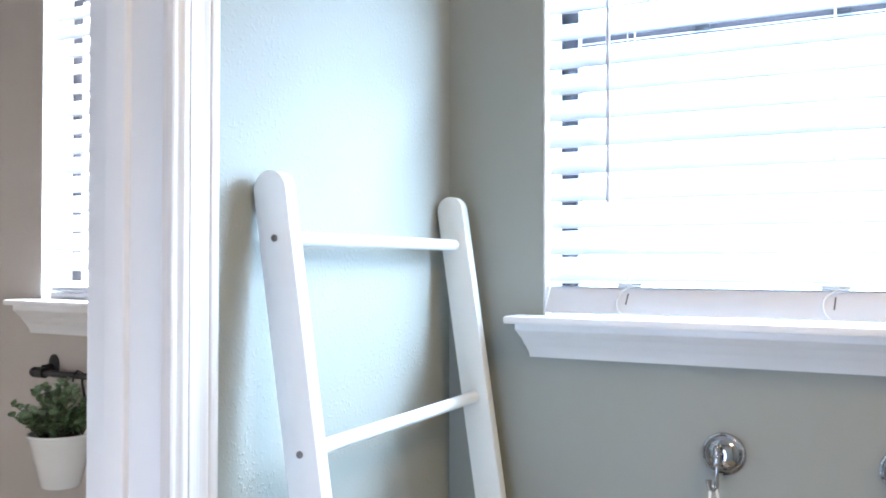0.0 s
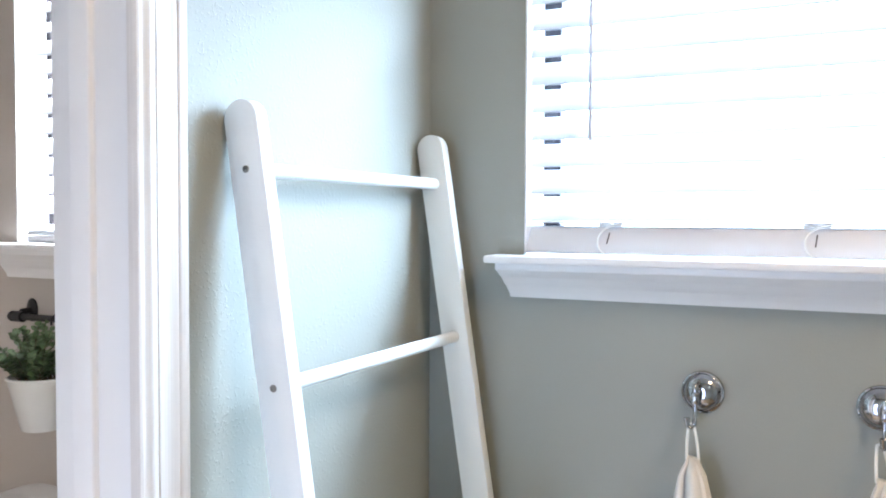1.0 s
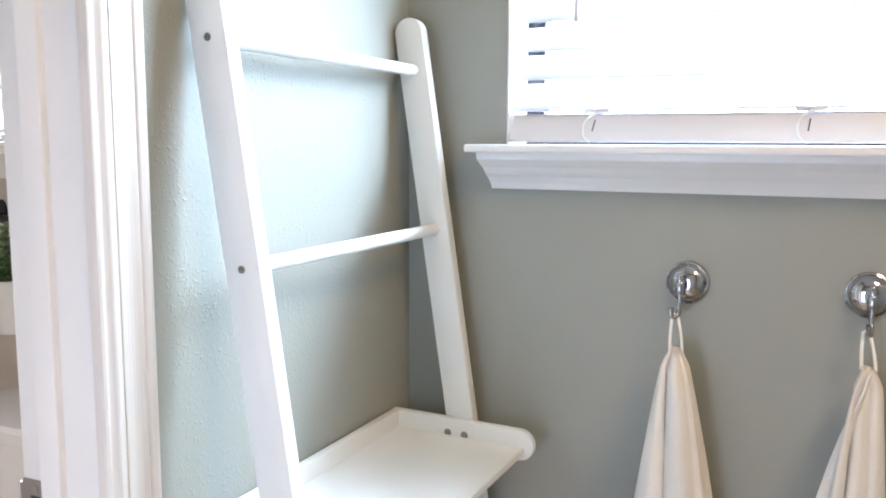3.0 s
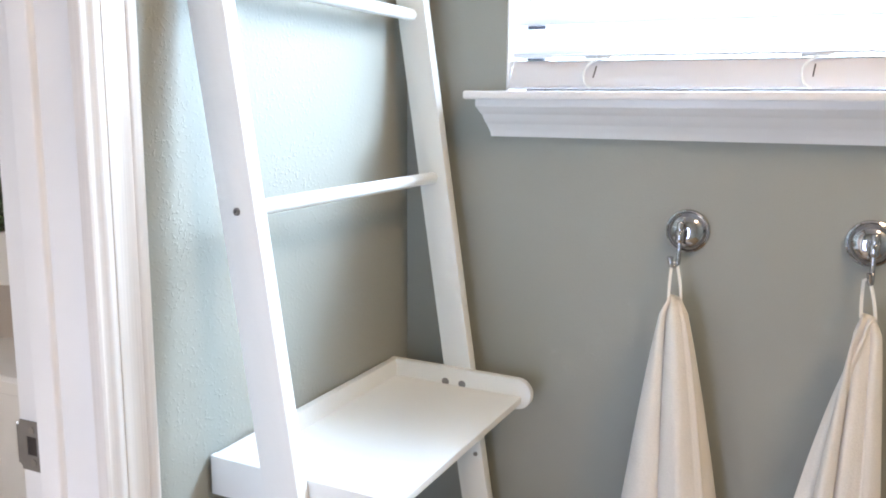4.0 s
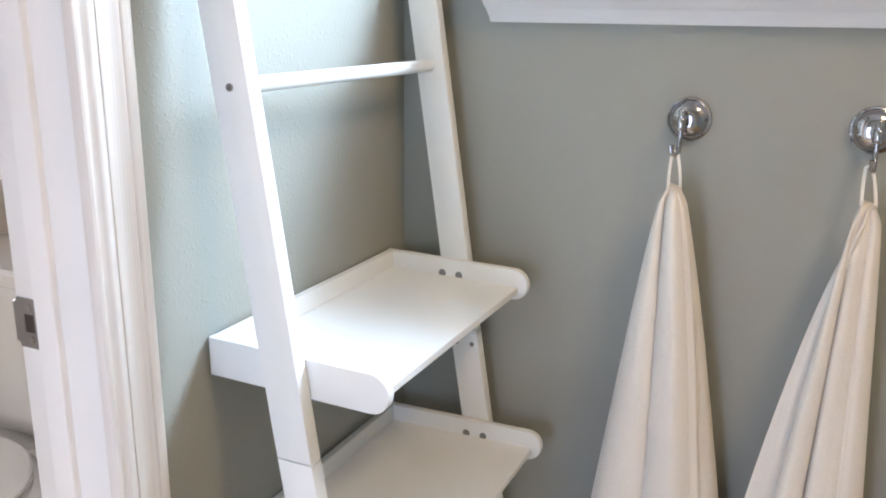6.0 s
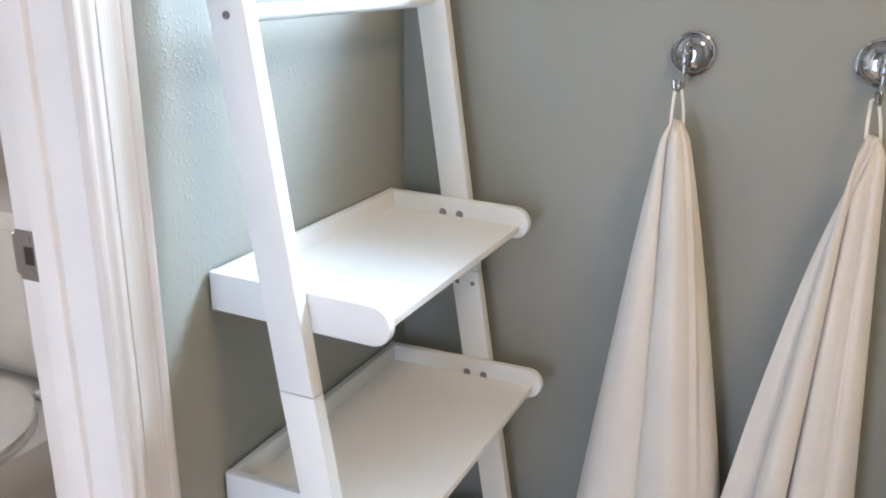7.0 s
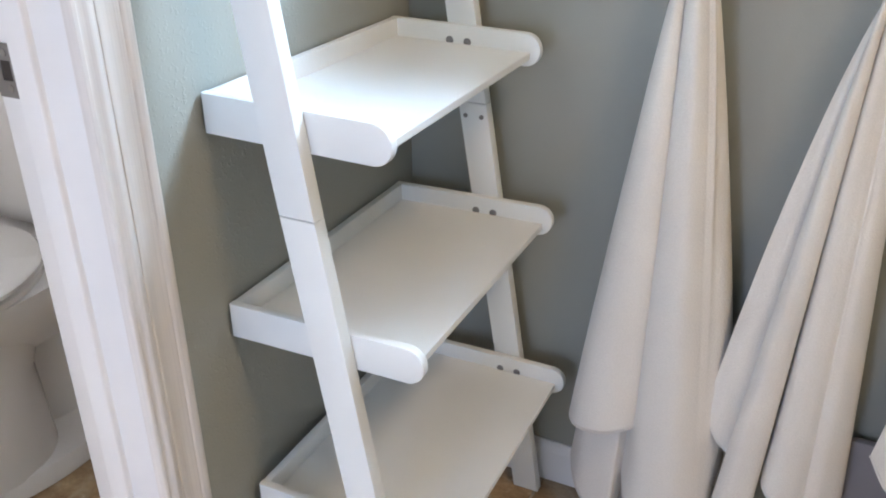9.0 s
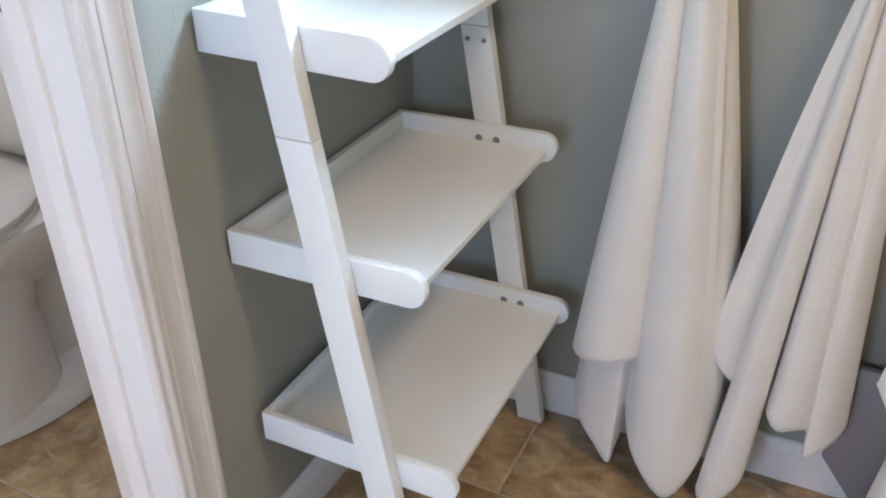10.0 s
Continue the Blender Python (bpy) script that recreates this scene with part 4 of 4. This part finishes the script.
for k in range(74):
    a, lean = rng.uniform(0, 2 * math.pi), rng.uniform(0.0, 0.74)
    ln = rng.uniform(0.050, 0.135)
    base = Vector((PX + 0.04 * rng.uniform(-1, 1), PY + 0.035 * rng.uniform(-1, 1), PZ + 0.099))
    d = Vector((math.cos(a) * math.sin(lean), 0.75 * math.sin(a) * math.sin(lean), math.cos(lean)))
    pts = [base + d * ln * t + Vector((math.cos(a), math.sin(a), 0)) * 0.02 * t * t + Vector((0, 0, -0.016 * lean * t * t)) for t in (0, 0.33, 0.66, 1.0)]
    pts = [Vector((p.x, min(p.y, -0.008), p.z)) for p in pts]
    tube(bm_s, pts, [0.0014, 0.0012, 0.001, 0.0006], 5)
    for q in range(13):
        t = 0.25 + 0.75 * q / 12
        i = min(int(t * 3), 2)
        p = pts[i].lerp(pts[i + 1], t * 3 - i)
        b = rng.uniform(0, 2 * math.pi)
        out = (Vector((math.cos(b), math.sin(b), rng.uniform(-0.2, 0.8))) + d * 0.5)
        if p.y > -0.02:
            out.y = -abs(out.y)
        leaf(bm_l, p, out, Vector((rng.uniform(-0.4, 0.4), -0.3, 1)), rng.uniform(0.012, 0.021))
part("stem", bm_s, STEM, plant, "thin brown stems")
part("foliage", bm_l, LEAF, plant, "small dark green leaves")

# ---- floor tiles ----
TP, GAP = 0.36, 0.005
YL0, XL0 = -0.255, 0.283


def tile_mesh():
    bm = bmesh.new()
    h = (TP - GAP) / 2
    e = 0.0025
    lo = [bm.verts.new((x * h, y * h, -0.004)) for x, y in ((-1, -1), (1, -1), (1, 1), (-1, 1))]
    mid = [bm.verts.new((x * h, y * h, -0.0012)) for x, y in ((-1, -1), (1, -1), (1, 1), (-1, 1))]
    hi = [bm.verts.new((x * (h - e), y * (h - e), 0.0)) for x, y in ((-1, -1), (1, -1), (1, 1), (-1, 1))]
    for a, b in ((lo, mid), (mid, hi)):
        for k in range(4):
            bm.faces.new((a[k], a[(k + 1) % 4], b[(k + 1) % 4], b[k]))
    bm.faces.new(hi)
    return finish("tile", bm, TILE, 20)


me_tile = tile_mesh()
row = -6
while YL0 + row * TP < 0.0:
    off = 0.0 if row % 2 == 0 else TP / 2
    for col in range(-7, 7):
        xc = XL0 + off + (col + 0.5) * TP
        # tiles along the walls are cut to fit
        x0, x1 = max(xc - TP / 2, TOI_X0), min(xc + TP / 2, ROOM_X1)
        y0, y1 = max(YL0 + row * TP, TOI_Y1 if xc < -0.2 else ROOM_Y1), min(YL0 + (row + 1) * TP, 0.0)
        if y1 < TOI_Y1 + 0.01:
            x0 = max(x0, WALL_X)
        if x1 - x0 > 0.03 and y1 - y0 > 0.03:
            ob = new("tile", me_tile)
            ob.parent = floor
            ob.matrix_basis = pose((x0 + x1) / 2, (y0 + y1) / 2, FLOOR) @ Matrix.Diagonal(((x1 - x0 - GAP) / (TP - GAP), (y1 - y0 - GAP) / (TP - GAP), 1, 1))
    row += 1
